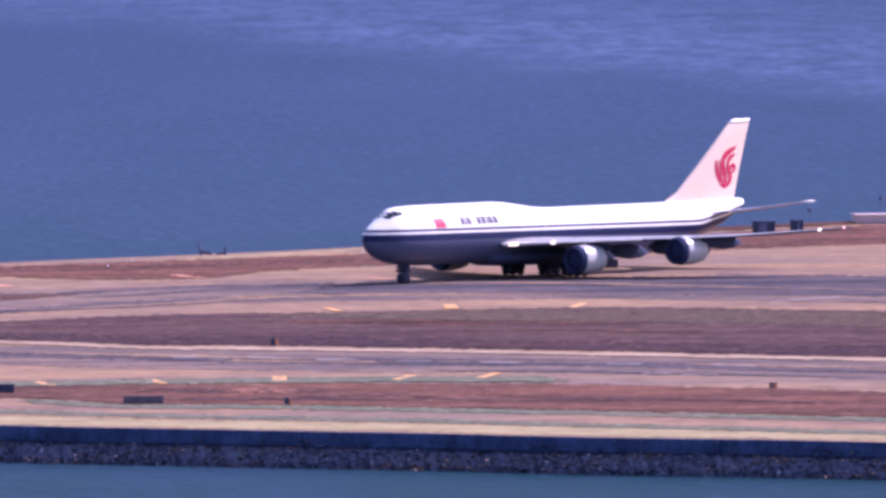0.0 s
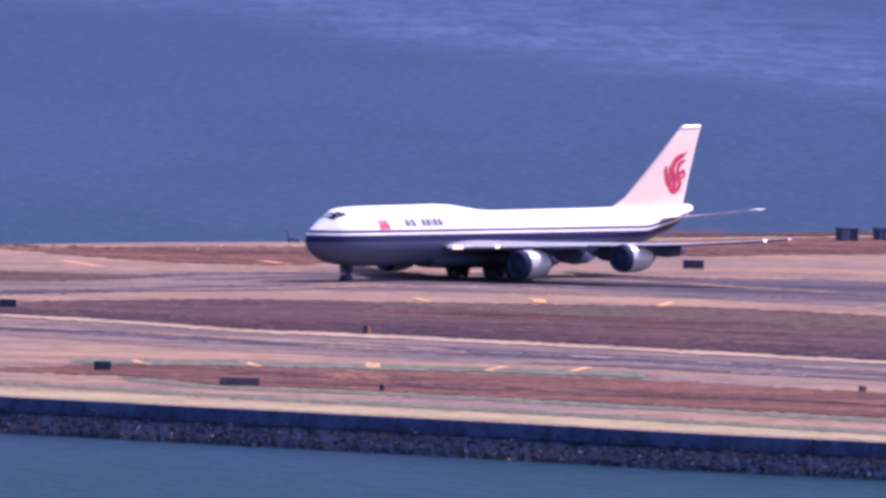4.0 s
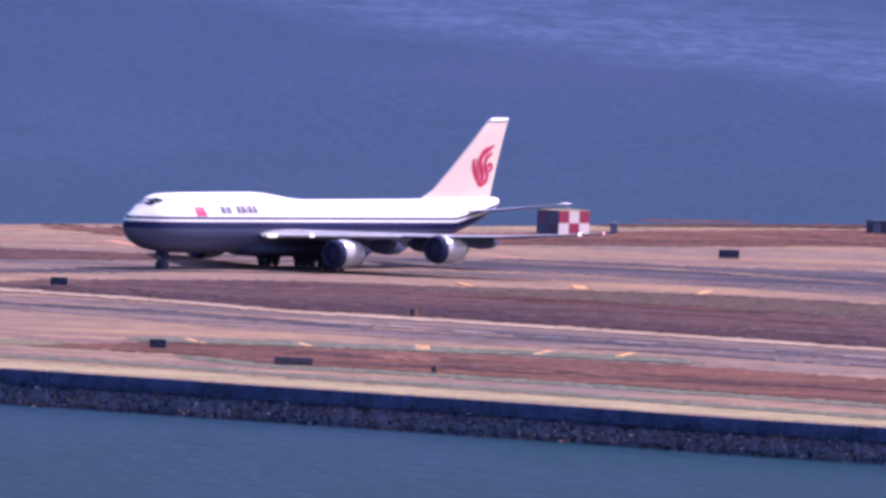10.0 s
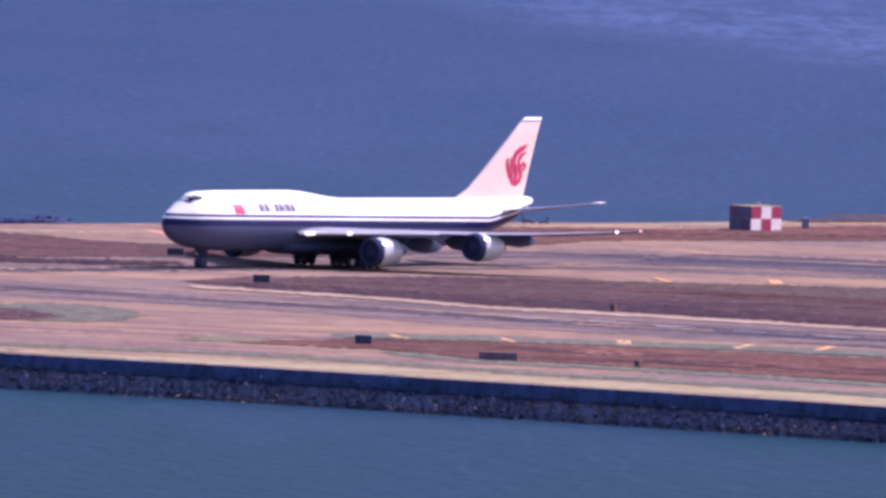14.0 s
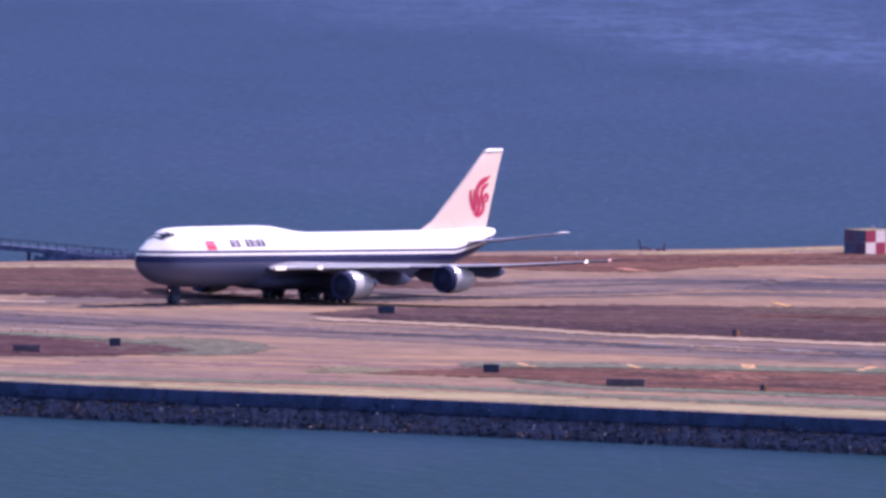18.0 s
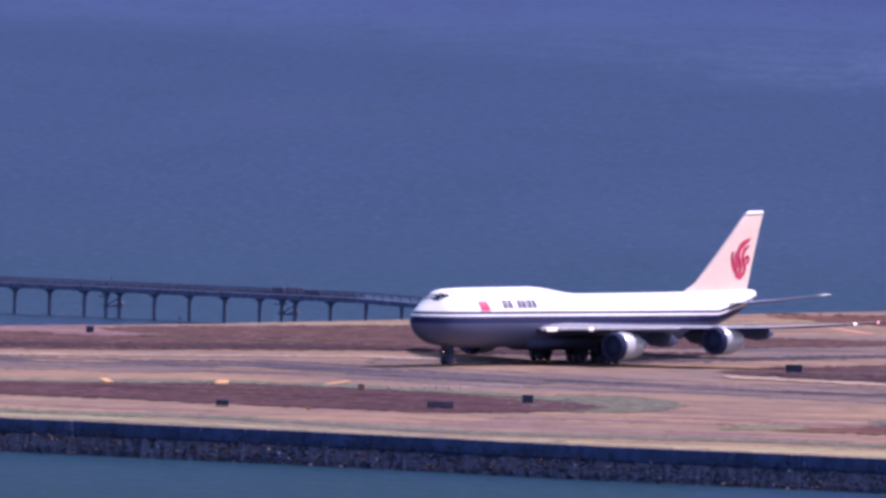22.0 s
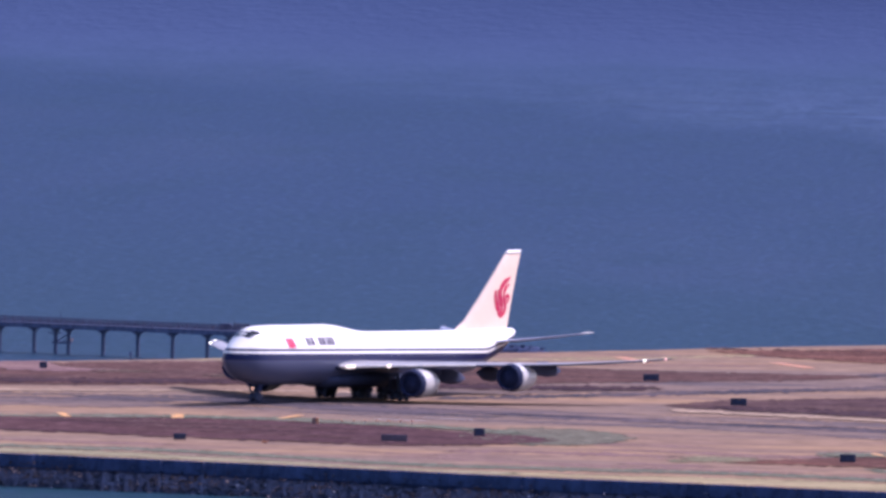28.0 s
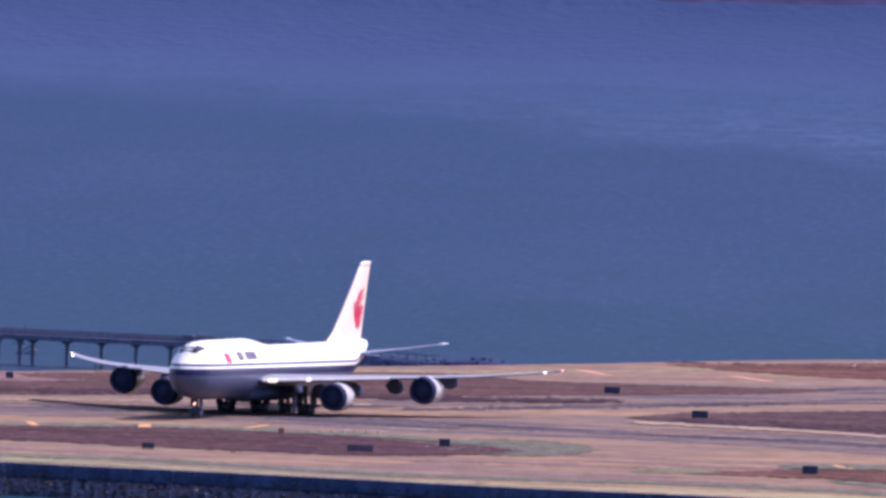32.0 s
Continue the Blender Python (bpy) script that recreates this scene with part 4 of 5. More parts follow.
def gear(parent, x, y, leg_top, wheels, label):
    big = len(wheels) > 2
    cx = x - MAIN_GEAR
    leg = part("landing_gear", bar_between((cx, y, 0.62), (cx, y * 0.93, leg_top), 0.26 if big else 0.2, n=12), GEAR_DARK, parent, label)
    part("brace", bar_between((cx, y, 1.3), (cx + (1.5 if big else -1.3), y * 0.9, leg_top - 0.1), 0.13), GEAR_DARK, leg)
    part("torque_link", bar_between((cx + 0.2, y, 0.75), (cx + 0.55, y, 1.35), 0.1), GEAR_DARK, leg)
    for s in (-1, 1):
        dw, dz, off = (1.25, 0.85, 0.95) if big else (0.55, 1.35, 0.6)
        part("gear_door", box(cx - dw, cx + dw, y + s * off - 0.04, y + s * off + 0.04, dz, min(leg_top, 2.7), bevel=0.02), DARK, leg, "dark gear door")
    if big:
        part("truck_beam", bar_between((cx - 0.8, y, 0.62), (cx + 0.8, y, 0.62), 0.2), GEAR_DARK, leg)
    for wx in sorted({w[0] for w in wheels}):
        part("axle", bar_between((cx + wx, y + wheels[0][1], 0.635), (cx + wx, y + wheels[-1][1], 0.635), 0.22, n=12), GEAR_DARK, leg)
    for wx, wy in wheels:
        w = part("wheel", turned([(-0.26, 0.30), (-0.25, 0.52), (-0.17, 0.61), (0.0, 0.635), (0.17, 0.61), (0.25, 0.52), (0.26, 0.30)], "y", (0, 0, 0), 20), RUBBER, leg, "black rubber tyre", True)
        w.location = (cx + wx, y + wy, 0.635)
        WHEELS.append((w, (cx + wx, y + wy, 0.635)))
    return leg


TIP_WHITE = glowing("pale lamp glass", (1.0, 0.95, 0.7), 2.2)
TIP_RED = glowing("red lamp glass", (1.0, 0.30, 0.26), 0.9)


def airliner():
    ap = thing("airliner", "white four-engined jumbo airliner with a navy stripe taxiing on asphalt", "airplane")
    rings = []
    for a, b in zip(STATIONS, STATIONS[1:]):
        k = max(1, int((b[0] - a[0]) / 1.5))
        for i in range(k):
            t = i / k
            rings.append(fuselage_ring([p + (q - p) * t for p, q in zip(a, b)]))
    rings.append(fuselage_ring(STATIONS[-1]))
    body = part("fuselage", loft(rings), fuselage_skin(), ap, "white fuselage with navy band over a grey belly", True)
    fair = [(19.5, 0.6, 2.6, 2.4), (22, 2.6, 1.75, 2.0), (26, 3.5, 1.55, 2.4), (34, 3.6, 1.5, 2.5), (41, 3.0, 1.65, 2.2), (46, 1.2, 2.2, 1.2)]
    part("belly_fairing", loft([[(x - MAIN_GEAR, w * math.cos(2 * math.pi * i / 24), zb + h * 0.5 + h * 0.5 * math.sin(2 * math.pi * i / 24)) for i in range(24)] for x, w, zb, h in fair]), SKIN_SHADE, body, "dark grey wing root fairing", True)
    for side in (-1, 1):
        w = part("wing", wing(side), [SKIN_GREY, SKIN_SHADE], ap, "long swept pale wing with shade painted below", True)
        # faces not turned upward get the colour with shade in it
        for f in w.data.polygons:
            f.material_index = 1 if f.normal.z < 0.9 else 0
        part("leading_edge", loft([[(x - MAIN_GEAR, side * y, z - 0.14 * s), (x - 0.16 * s - MAIN_GEAR, side * y, z + 0.02), (x - 0.02 * s - MAIN_GEAR, side * y, z + 0.22 * s), (x + 0.5 * s - MAIN_GEAR, side * y, z + 0.34 * s)] for y, x, z, s in ((3.7, 22.3, 4.42, 0.95), (8.0, 26.1, 4.6, 0.75), (11.2, 28.85, 4.72, 0.65), (17.0, 33.8, 4.93, 0.5))]), SLAT_CREAM, w, "leading edge brightened as if sunlit")
        # inner glow is the landing light, outer one an added sun glint
        for ya, yb in ((4.3, 5.2), (8.35, 8.7)):
            part("landing_light", loft([[(22.45 + (y - 3.7) * 0.872 + dx - MAIN_GEAR, side * y, 4.39 + (y - 3.7) * 0.046 + dz) for dx, dz in ((-0.30, -0.16), (-0.42, 0.06), (-0.22, 0.30), (0.1, 0.1))] for y in (ya, yb)]), EDGE_GLOW, w, "glow for landing light and sun glint")
        part("strobe_light", turned([(-0.16, 0.05), (-0.1, 0.14), (0.1, 0.14), (0.16, 0.05)], "x", (50.4 - MAIN_GEAR, side * 32.6, 5.95), 10), TIP_WHITE, w, "pale glowing strobe light")
        part("position_light", turned([(-0.16, 0.05), (-0.1, 0.13), (0.1, 0.13), (0.16, 0.05)], "x", (53.6 - MAIN_GEAR, side * 33.9, 6.14), 10), TIP_RED if side < 0 else TIP_WHITE, w, "small glowing position light")
        for fy, fx, fz in ((6.5, 37.6, 3.25), (10.5, 38.9, 3.65), (15.5, 40.9, 4.15), (21.8, 44.0, 4.95)):
            part("flap_fairing", loft([[(fx + a - MAIN_GEAR, side * fy + 0.28 * s * math.cos(2 * math.pi * i / 12), fz - 0.25 - d + 1.0 * s * math.sin(2 * math.pi * i / 12)) for i in range(12)] for a, s, d in ((-4.2, 0.1, -0.1), (-2.6, 0.85, 0.05), (0, 1.0, 0.2), (2.2, 0.7, 0.35), (3.6, 0.08, 0.45))]), SKIN_SHADE, w, "", True)
        engine(ap, side, 26.6, 11.6, 2.5, 29.3, 4.4)
        engine(ap, side, 35.9, 20.6, 3.5, 37.1, 5.0)
        part("tailplane", loft([wing_section(le, side * y, z, te - le, t) for y, le, te, z, t in ((0.4, 62.6, 71.8, 6.95, 0.35), (2.0, 63.9, 71.9, 7.1, 0.26), (6.5, 68.2, 73.3, 7.75, 0.12), (10.4, 71.7, 74.25, 8.4, 0.06))]), TAIL_BLUE, ap, "grey swept tailplane", True)
        # near tip painted white as its sun glint, far tip left grey
        part("tailplane_tip", loft([wing_section(le, side * y, z, te - le, t) for y, le, te, z, t in ((10.5, 72.0, 74.25, 8.42, 0.1), (10.85, 72.4, 74.4, 8.5, 0.2), (11.2, 73.0, 74.5, 8.56, 0.1))]), SKIN_WHITE if side < 0 else TAIL_BLUE, ap, "tailplane tip whitened for a sun glint" if side < 0 else "grey tailplane tip", True)
    fin = part("fin", loft([fin_ring(*r) for r in FIN_ROWS]), FIN_PAINT, ap, "tall white tail fin", True)
    # white cap added to stand for the gleam along the fin's top
    part("fin_cap", loft([fin_ring(z, le, te, th) for z, le, te, th in ((18.5, 70.05, 74.25, 0.5), (18.8, 70.5, 74.35, 0.52), (19.02, 71.1, 74.38, 0.3))]), SKIN_WHITE, fin, "white cap for the sunlit fin top", True)
    # gear
    gear(ap, 7.4, 0, 3.0, [(0, -0.46), (0, 0.46)], "nose landing gear with two wheels")
    for side in (-1, 1):
        four = [(-0.75, -0.56), (-0.75, 0.56), (0.75, -0.56), (0.75, 0.56)]
        gear(ap, 34.4, side * 5.5, 3.6, four, "wing landing gear with four wheels")
        gear(ap, 37.4, side * 1.95, 2.8, four, "body landing gear with four wheels")
    return ap, body, fin


AIRLINER, BODY, FIN = airliner()


def station_at(x):
    for a, b in zip(STATIONS, STATIONS[1:]):
        if a[0] <= x <= b[0]:
            t = (x - a[0]) / (b[0] - a[0])
            return [p + (q - p) * t for p, q in zip(a, b)]
    return STATIONS[-1]


def side_at(x, z):
    """Half width of the fuselage at a station and a height."""
    _, zb, zt, w, zm = station_at(x)
    hump = max(0.0, min(1.0, (zt - 8.65) / 1.5)) * (1 if x < 45 else 0)
    h = (z - zm) / (zt - zm) if z >= zm else (zm - z) / (zm - zb)
    c = math.sqrt(max(0.0, 1 - min(1.0, h) ** 2))
    return w * c ** (1.0 + 0.28 * hump) if z >= zm else w * c ** 0.92


def decal(name, x0, x1, z0, z1, side, mat, parent, label="", lean=0.0, lift=0.02, nx=4, nz=4):
    """A thin painted piece that follows the fuselage side."""
    bm = bmesh.new()
    g = []
    for i in range(nx + 1):
        row = []
        for j in range(nz + 1):
            z = z0 + (z1 - z0) * j / nz
            x = x0 + (x1 - x0) * i / nx + lean * (z - z0)
            row.append(bm.verts.new((x - MAIN_GEAR, side * (side_at(x, z) + lift), z + 0.004)))
        g.append(row)
    for a, b in zip(g, g[1:]):
        for j in range(nz):
            bm.faces.new((a[j], b[j], b[j + 1], a[j + 1]))
    bmesh.ops.recalc_face_normals(bm, faces=bm.faces[:])
    return part(name, bm, mat, parent, label, True)


def livery():
    for side in (-1, 1):
        decal("flag", 10.5, 12.5, 6.95, 8.2, side, RED_LIVERY, BODY, "red flag panel", lean=-0.15)
        for x0, x1 in ((15.4, 16.1), (16.22, 16.52), (16.66, 17.4), (18.45, 19.2), (19.34, 20.1), (20.24, 20.54), (20.68, 21.45), (21.6, 22.4)):
            decal("lettering_bar", x0, x1, 7.22, 8.26, side, LETTER, BODY, "plain dark lettering bar", lean=-0.08)
        for x0, x1, z0, z1 in ((3.25, 3.75, 8.3, 8.68), (3.72, 4.2, 8.5, 9.05), (4.28, 4.85, 8.62, 9.22), (4.93, 5.5, 8.7, 9.16)):
            decal("cockpit_window", x0, x1, z0, z1, side, GLASS_DARK, BODY, "dark cockpit window", lean=0.3, lift=0.025, nx=5, nz=5)


livery()


def fin_half(x, z):
    for a, b in zip(FIN_ROWS, FIN_ROWS[1:]):
        if a[0] <= z <= b[0]:
            t = (z - a[0]) / (b[0] - a[0])
            le, te, th = (p + (q - p) * t for p, q in zip(a[1:], b[1:]))
            return fin_shape(max(0.0, min(1.0, (x - le) / (te - le))), th)
    return 0.3


# strokes of the red emblem: along the fin, height, width
EMBLEM = [[(71.48, 15.56, 0.07), (70.79, 15.16, 0.26), (70, 14.91, 0.37), (69.27, 14.51, 0.4), (68.77, 13.96, 0.37), (68.62, 13.21, 0.37), (68.9, 12.47, 0.37), (69.22, 11.72, 0.37), (69.1, 11.07, 0.33), (68.63, 10.62, 0.18)],
          [(71.28, 14.56, 0.07), (70.57, 14.29, 0.26), (70.01, 13.96, 0.33), (69.7, 13.41, 0.29), (69.68, 12.76, 0.29), (70.03, 12.14, 0.33), (70.31, 11.52, 0.33), (69.99, 10.92, 0.33), (69.23, 10.42, 0.22)],
          [(67.32, 13.81, 0.18), (67.27, 13.06, 0.29), (67.49, 12.27, 0.33), (67.89, 11.52, 0.37), (68.52, 11.02, 0.29)],
          [(68.01, 13.86, 0.11), (68.01, 13.06, 0.15), (68.22, 12.27, 0.18), (68.54, 11.62, 0.15)],
          [(70.22, 12.47, 0.15), (70.33, 12.91, 0.22), (70.82, 13.14, 0.26), (71.18, 12.81, 0.26), (70.96, 12.37, 0.22), (70.47, 12.12, 0.15)],
          [(68.09, 10.87, 0.15), (68.71, 10.47, 0.22), (69.46, 10.27, 0.11)]]


def emblem():
    for side in (-1, 1):
        for stroke in EMBLEM:
            pts = []
            for a, b in zip(stroke, stroke[1:]):
                pts += [tuple(p + (q - p) * i / 5 for p, q in zip(a, b)) for i in range(5)]
            pts.append(stroke[-1])
            bm = bmesh.new()
            rows = []
            for i, (x, z, w) in enumerate(pts):
                p, q = pts[max(0, i - 1)], pts[min(len(pts) - 1, i + 1)]
                d = Vector((q[0] - p[0], q[1] - p[1])).normalized()
                edge = []
                for s in (-1, 1):
                    ex, ez = x - d.y * w * s, z + d.x * w * s
                    edge.append(bm.verts.new((ex - MAIN_GEAR, side * (fin_half(ex, ez) + 0.05), ez)))
                rows.append(edge)
            for a, b in zip(rows, rows[1:]):
                bm.faces.new((a[0], b[0], b[1], a[1]))
            bmesh.ops.recalc_face_normals(bm, faces=bm.faces[:])
            part("emblem_stroke", bm, RED_LIVERY, FIN, "red curved emblem stroke")


emblem()


# ---- things on the airfield ----
LAMP_GLOW = glowing("warm lamp glass", (1.0, 0.56, 0.30), 3.5)
part("lamp_hood", turned([(0.3, 0.05), (0.27, 0.17), (0.0, 0.19), (-0.33, 0.19), (-0.33, 0.175), (0.0, 0.175)], "x", (6.75 - MAIN_GEAR, 0.0, 1.75), 14, caps=False), GEAR_DARK, AIRLINER, "dark lamp hood")
part("taxi_light", turned([(0.02, 0.16), (0.06, 0.17)], "x", (6.75 - MAIN_GEAR, 0.0, 1.75), 14), LAMP_GLOW, AIRLINER, "warm glowing taxi light")


def sign(x, y, w, h, turn, label, panels=1, face=None, group="airfield signs"):
    """A low guidance sign: cabinet, panels, legs on a plinth."""
    e = thing("airfield_sign", label, "sign", pose(x, y, 0.0, 0, 0, turn), group)
    part("plinth", box(-w / 2 - 0.1, w / 2 + 0.1, -0.35, 0.35, -0.05, 0.08, bevel=0.02), CONCRETE, e)
    part("cabinet", box(-w / 2, w / 2, -0.16, 0.16, 0.14, h, bevel=0.03), SIGN_BACK, e)
    pw = w / panels
    for i in range(panels):
        part("panel", box(-w / 2 + i * pw + 0.04, -w / 2 + (i + 1) * pw - 0.04, -0.185, -0.162, 0.2, h - 0.06, bevel=0.008), face or SIGN_BACK, e)
    for s in (-0.4, 0.4):
        part("leg", bar_between((w * s, 0, 0.05), (w * s, 0, 0.16), 0.04, n=6), STRUT, e)
    return e


sign(-46.7, 2477.6, 2.1, 1.05, 4, "dark airfield guidance sign seen from its shaded side")
sign(-34.5, 2400.3, 2.1, 1.1, -3, "dark airfield guidance sign at the grass tip")
sign(-20.2, 2233.2, 1.9, 1.1, 2, "dark blocky airfield sign beside the taxiway")
sign(-4.5, 2203.8, 4.4, 0.92, -4, "long dark airfield sign of three panels", 3, SIGN_HAZY)
sign(50.8, 2578.1, 2.7, 1.2, 2, "dark airfield guidance sign on concrete")
sign(-75.7, 2267.5, 3.2, 0.95, -2, "long dark airfield sign in dry grass", 2, SIGN_HAZY)
sign(-65.7, 2288.6, 1.35, 1.1, 3, "small dark airfield sign in dry grass")
sign(-101.7, 2261.3, 1.5, 0.85, 0, "small dark airfield sign in dry grass")
sign(-127.8, 2481.0, 1.0, 0.95, 6, "small dark airfield sign near the far shore")


def marker(x, y, w, h, mat, label, turn=0, plate=None):
    e = thing("marker_post", label, "post", pose(x, y, 0.0, 0, 0, turn), "marker posts")
    part("post", box(-0.06, 0.06, -0.06, 0.06, -0.05, h * 0.4), STRUT, e)
    part("plate", box(-w / 2, w * 0.12, -0.1, 0.1, h * 0.25, h, bevel=0.02), plate or SIGN_BACK, e)
    part("coloured_plate", box(w * 0.12, w / 2, -0.11, 0.09, h * 0.25, h, bevel=0.02), mat, e)


ORANGE = material("faded orange paint", (0.58, 0.22, 0.08), 0.6, spread=0.2, size=0.4)
ORANGE_DULL = material("dusty brown orange paint", (0.25, 0.15, 0.12), 0.7, spread=0.2, size=0.4)
marker(9.1, 2346.4, 0.85, 1.1, ORANGE, "dark marker post with an orange edge")
marker(11.4, 2196.1, 0.75, 0.9, ORANGE, "small dark marker post in dry grass")
marker(65.0, 2224.1, 0.9, 0.85, ORANGE, "faded orange marker box on grass", plate=ORANGE_DULL)
marker(-86.7, 2314.0, 0.8, 0.95, ORANGE, "faded orange marker post in grass", plate=ORANGE_DULL)
marker(-91.2, 2256.8, 0.7, 0.35, ORANGE, "low orange marker at the edge of dry grass", plate=ORANGE)
for k in range(7):
    e = thing("edge_light", "small taxiway edge light on a stem", "light", pose(-83.5 + k * 1.45, 2318.7 + k * 0.7, 0.0), "edge lights")
    part("stem", turned([(0.0, 0.05), (0.35, 0.05)], "z", (0, 0, 0), 8), STRUT, e)
    part("lens", turned([(0.35, 0.10), (0.5, 0.11), (0.58, 0.04)], "z", (0, 0, 0), 10), ORANGE, e)
# small white lamps that catch the sun on the far grass
for x, y in ((19.1, 2629.1), (-11.0, 2608.6), (-13.9, 2593.0)):
    e = thing("runway_light", "small white runway light on dry grass", "light", pose(x, y, top_at(x, y)), "runway lights")
    part("stem", turned([(0.0, 0.06), (0.3, 0.06)], "z", (0, 0, 0), 8), STRUT, e)
    part("lens", turned([(0.3, 0.12), (0.42, 0.14), (0.5, 0.05)], "z", (0, 0, 0), 12), HUT_WHITE, e)


# ---- painted marks ----
def painted(name, pts, mat, label, group):
    bm = bmesh.new()
    z = max(top_at(x, y) for x, y in pts) + 0.003
    lo = [bm.verts.new((x, y, z)) for x, y in pts]
    hi = [bm.verts.new((x, y, z + 0.012)) for x, y in pts]
    bm.faces.new(hi)
    for i in range(len(pts)):
        j = (i + 1) % len(pts)
        bm.faces.new((lo[i], lo[j], hi[j], hi[i]))
    bmesh.ops.recalc_face_normals(bm, faces=bm.faces[:])
    return tagged(part(name, bm, mat), label, "marking", group)


def shoulder_stripe(x, y, dx, dy, w):
    painted("shoulder_stripe", [(x - dx / 2 - w / 2, y + dy / 2), (x + dx / 2 - w / 2, y - dy / 2), (x + dx / 2 + w / 2, y - dy / 2), (x - dx / 2 + w / 2, y + dy / 2)], YELLOW, "yellow painted shoulder stripe on the taxiway edge", "shoulder stripes")


for x, y, dx in ((15.6, 2454.5, 2.4), (30.1, 2459.9, 0.5), (45.8, 2462.3, -2.0), (-16.4, 2256.6, 3.2), (-3.7, 2258.4, 2.4), (10.1, 2262.8, 0.2), (24.1, 2262.6, -2.4), (33.7, 2265.7, -2.6), (-118.7, 2329.3, 1.8), (-104.5, 2331.7, 0.4), (-90.4, 2336.5, -3.0)):
    shoulder_stripe(x, y, dx * 0.75, 11 if abs(dx) > 1 else 11, 1.0 if abs(dx) > 1 else 1.6)
for x, y, l in ((-2.9, 2326.1, 4), (6.1, 2321.8, 4), (14.0, 2313.8, 6), (-2.5, 2321.2, 8), (14.3, 2311.9, 3), (69.7, 2467.6, 2.5), (51.0, 2268.0, 4), (55.5, 2265.0, 5), (-79.9, 2337.8, 8), (-73.9, 2343.5, 8), (23.3, 2307.2, 5), (33.3, 2301.1, 5), (47.4, 2293.6, 5), (59.4, 2287.6, 6)):
    painted("taxiway_line", [(x, y - 0.5), (x + l * 0.8, y - 0.5 - l * 0.3), (x + l * 0.8, y + 0.5 - l * 0.3), (x, y + 0.5)], WHITE_PAINT, "white painted taxiway line", "taxiway lines")
painted("taxiway_line", [(72.0, 2469.6), (78.4, 2478.5), (78.4, 2479.7), (72.0, 2470.8)], WHITE_PAINT, "white painted taxiway line", "taxiway lines")
for x0, y0, x1, y1 in ((-52.0, 2564.6, -48.0, 2546.8), (-30.6, 2555.3, -25.7, 2538.7), (-5.1, 2569.3, -1.7, 2559.3), (20.1, 2555.8, 23.1, 2551.3)):
    painted("guide_line", [(x0 - 0.9, y0), (x1 - 0.9, y1), (x1 + 0.9, y1), (x0 + 0.9, y0)], ORANGE, "orange painted guide line on concrete", "guide lines")


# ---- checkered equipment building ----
# shaded face's colours: white painted as dark blue, red as dark red
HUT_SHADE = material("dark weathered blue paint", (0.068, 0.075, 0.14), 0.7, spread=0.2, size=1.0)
HUT_SHADE_RED = material("dark weathered red paint", (0.10, 0.045, 0.10), 0.7, spread=0.2, size=1.0)
def checkered_building():
    e = thing("equipment_building", "red and white checkered equipment building on the far shore", "building", pose(28.2, 2638.5, 0.0))
    w, d, h = 5.9, 4.2, 3.35  # along the lit face, along the shaded face
    e.matrix_world = pose(28.75, 2637.5, 0.0) @ Matrix.Rotation(radians(45), 4, "Z")
    # local x runs along the lit face, local y along the shaded one
    part("wall", box(0.05, w - 0.05, 0.05, d - 0.05, -0.05, h - 0.08), HUT_WHITE, e)
    for i in range(3):
        for j in range(2):
            red = (i + j) % 2 == 1
            part("panel", box(i * w / 3, (i + 1) * w / 3 - 0.02, -0.02, 0.045, j * h / 2 - 0.0, (j + 1) * h / 2 - 0.02, bevel=0.01), RED_PAINT if red else HUT_WHITE, e, "red panel" if red else "white panel")
    # the shaded face, its shade painted into the checks
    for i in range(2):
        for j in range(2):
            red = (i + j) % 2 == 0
            part("panel", box(-0.02, 0.045, i * d / 2 + 0.06, (i + 1) * d / 2 - 0.02, j * h / 2, (j + 1) * h / 2 - 0.02, bevel=0.01), HUT_SHADE_RED if red else HUT_SHADE, e, "panel darkened as the shaded face")
    part("roof", box(-0.03, w + 0.03, -0.03, d + 0.03, h - 0.06, h + 0.06, bevel=0.03), SAND, e, "flat pale roof")
    part("roof_vent", turned([(h + 0.1, 0.18), (h + 0.4, 0.18), (h + 0.45, 0.28), (h + 0.55, 0.05)], "z", (w * 0.6, d * 0.5, 0), 10), STRUT, e)
    part("aerial", bar_between((w * 0.8, d * 0.4, h), (w * 0.8, d * 0.4, h + 1.6), 0.03, n=6), STRUT, e)


checkered_building()
GREY_BLUE = material("faded grey blue paint", (0.15, 0.16, 0.25), 0.7, spread=0.2, size=0.5, fine=0.1)
PALE_WALL = material("sunlit pale pink wall", (0.60, 0.44, 0.40), 0.8, spread=0.15, size=2.0, fine=0.1, fine_size=0.4)
e = thing("small_cabinet", "small blue grey cabinet on a post beside the building", "cabinet", pose(36.4, 2653.1, 0.0))
part("cabinet", box(-0.5, 0.5, -0.45, 0.45, 0.1, 1.45, bevel=0.07), GREY_BLUE, e)
part("post", bar_between((0, 0, -0.05), (0, 0, 0.12), 0.2), STRUT, e)
part("cap", turned([(1.45, 0.5), (1.5, 0.55), (1.62, 0.2), (1.66, 0.05)], "z", (0, 0, 0), 12), GREY_BLUE, e)
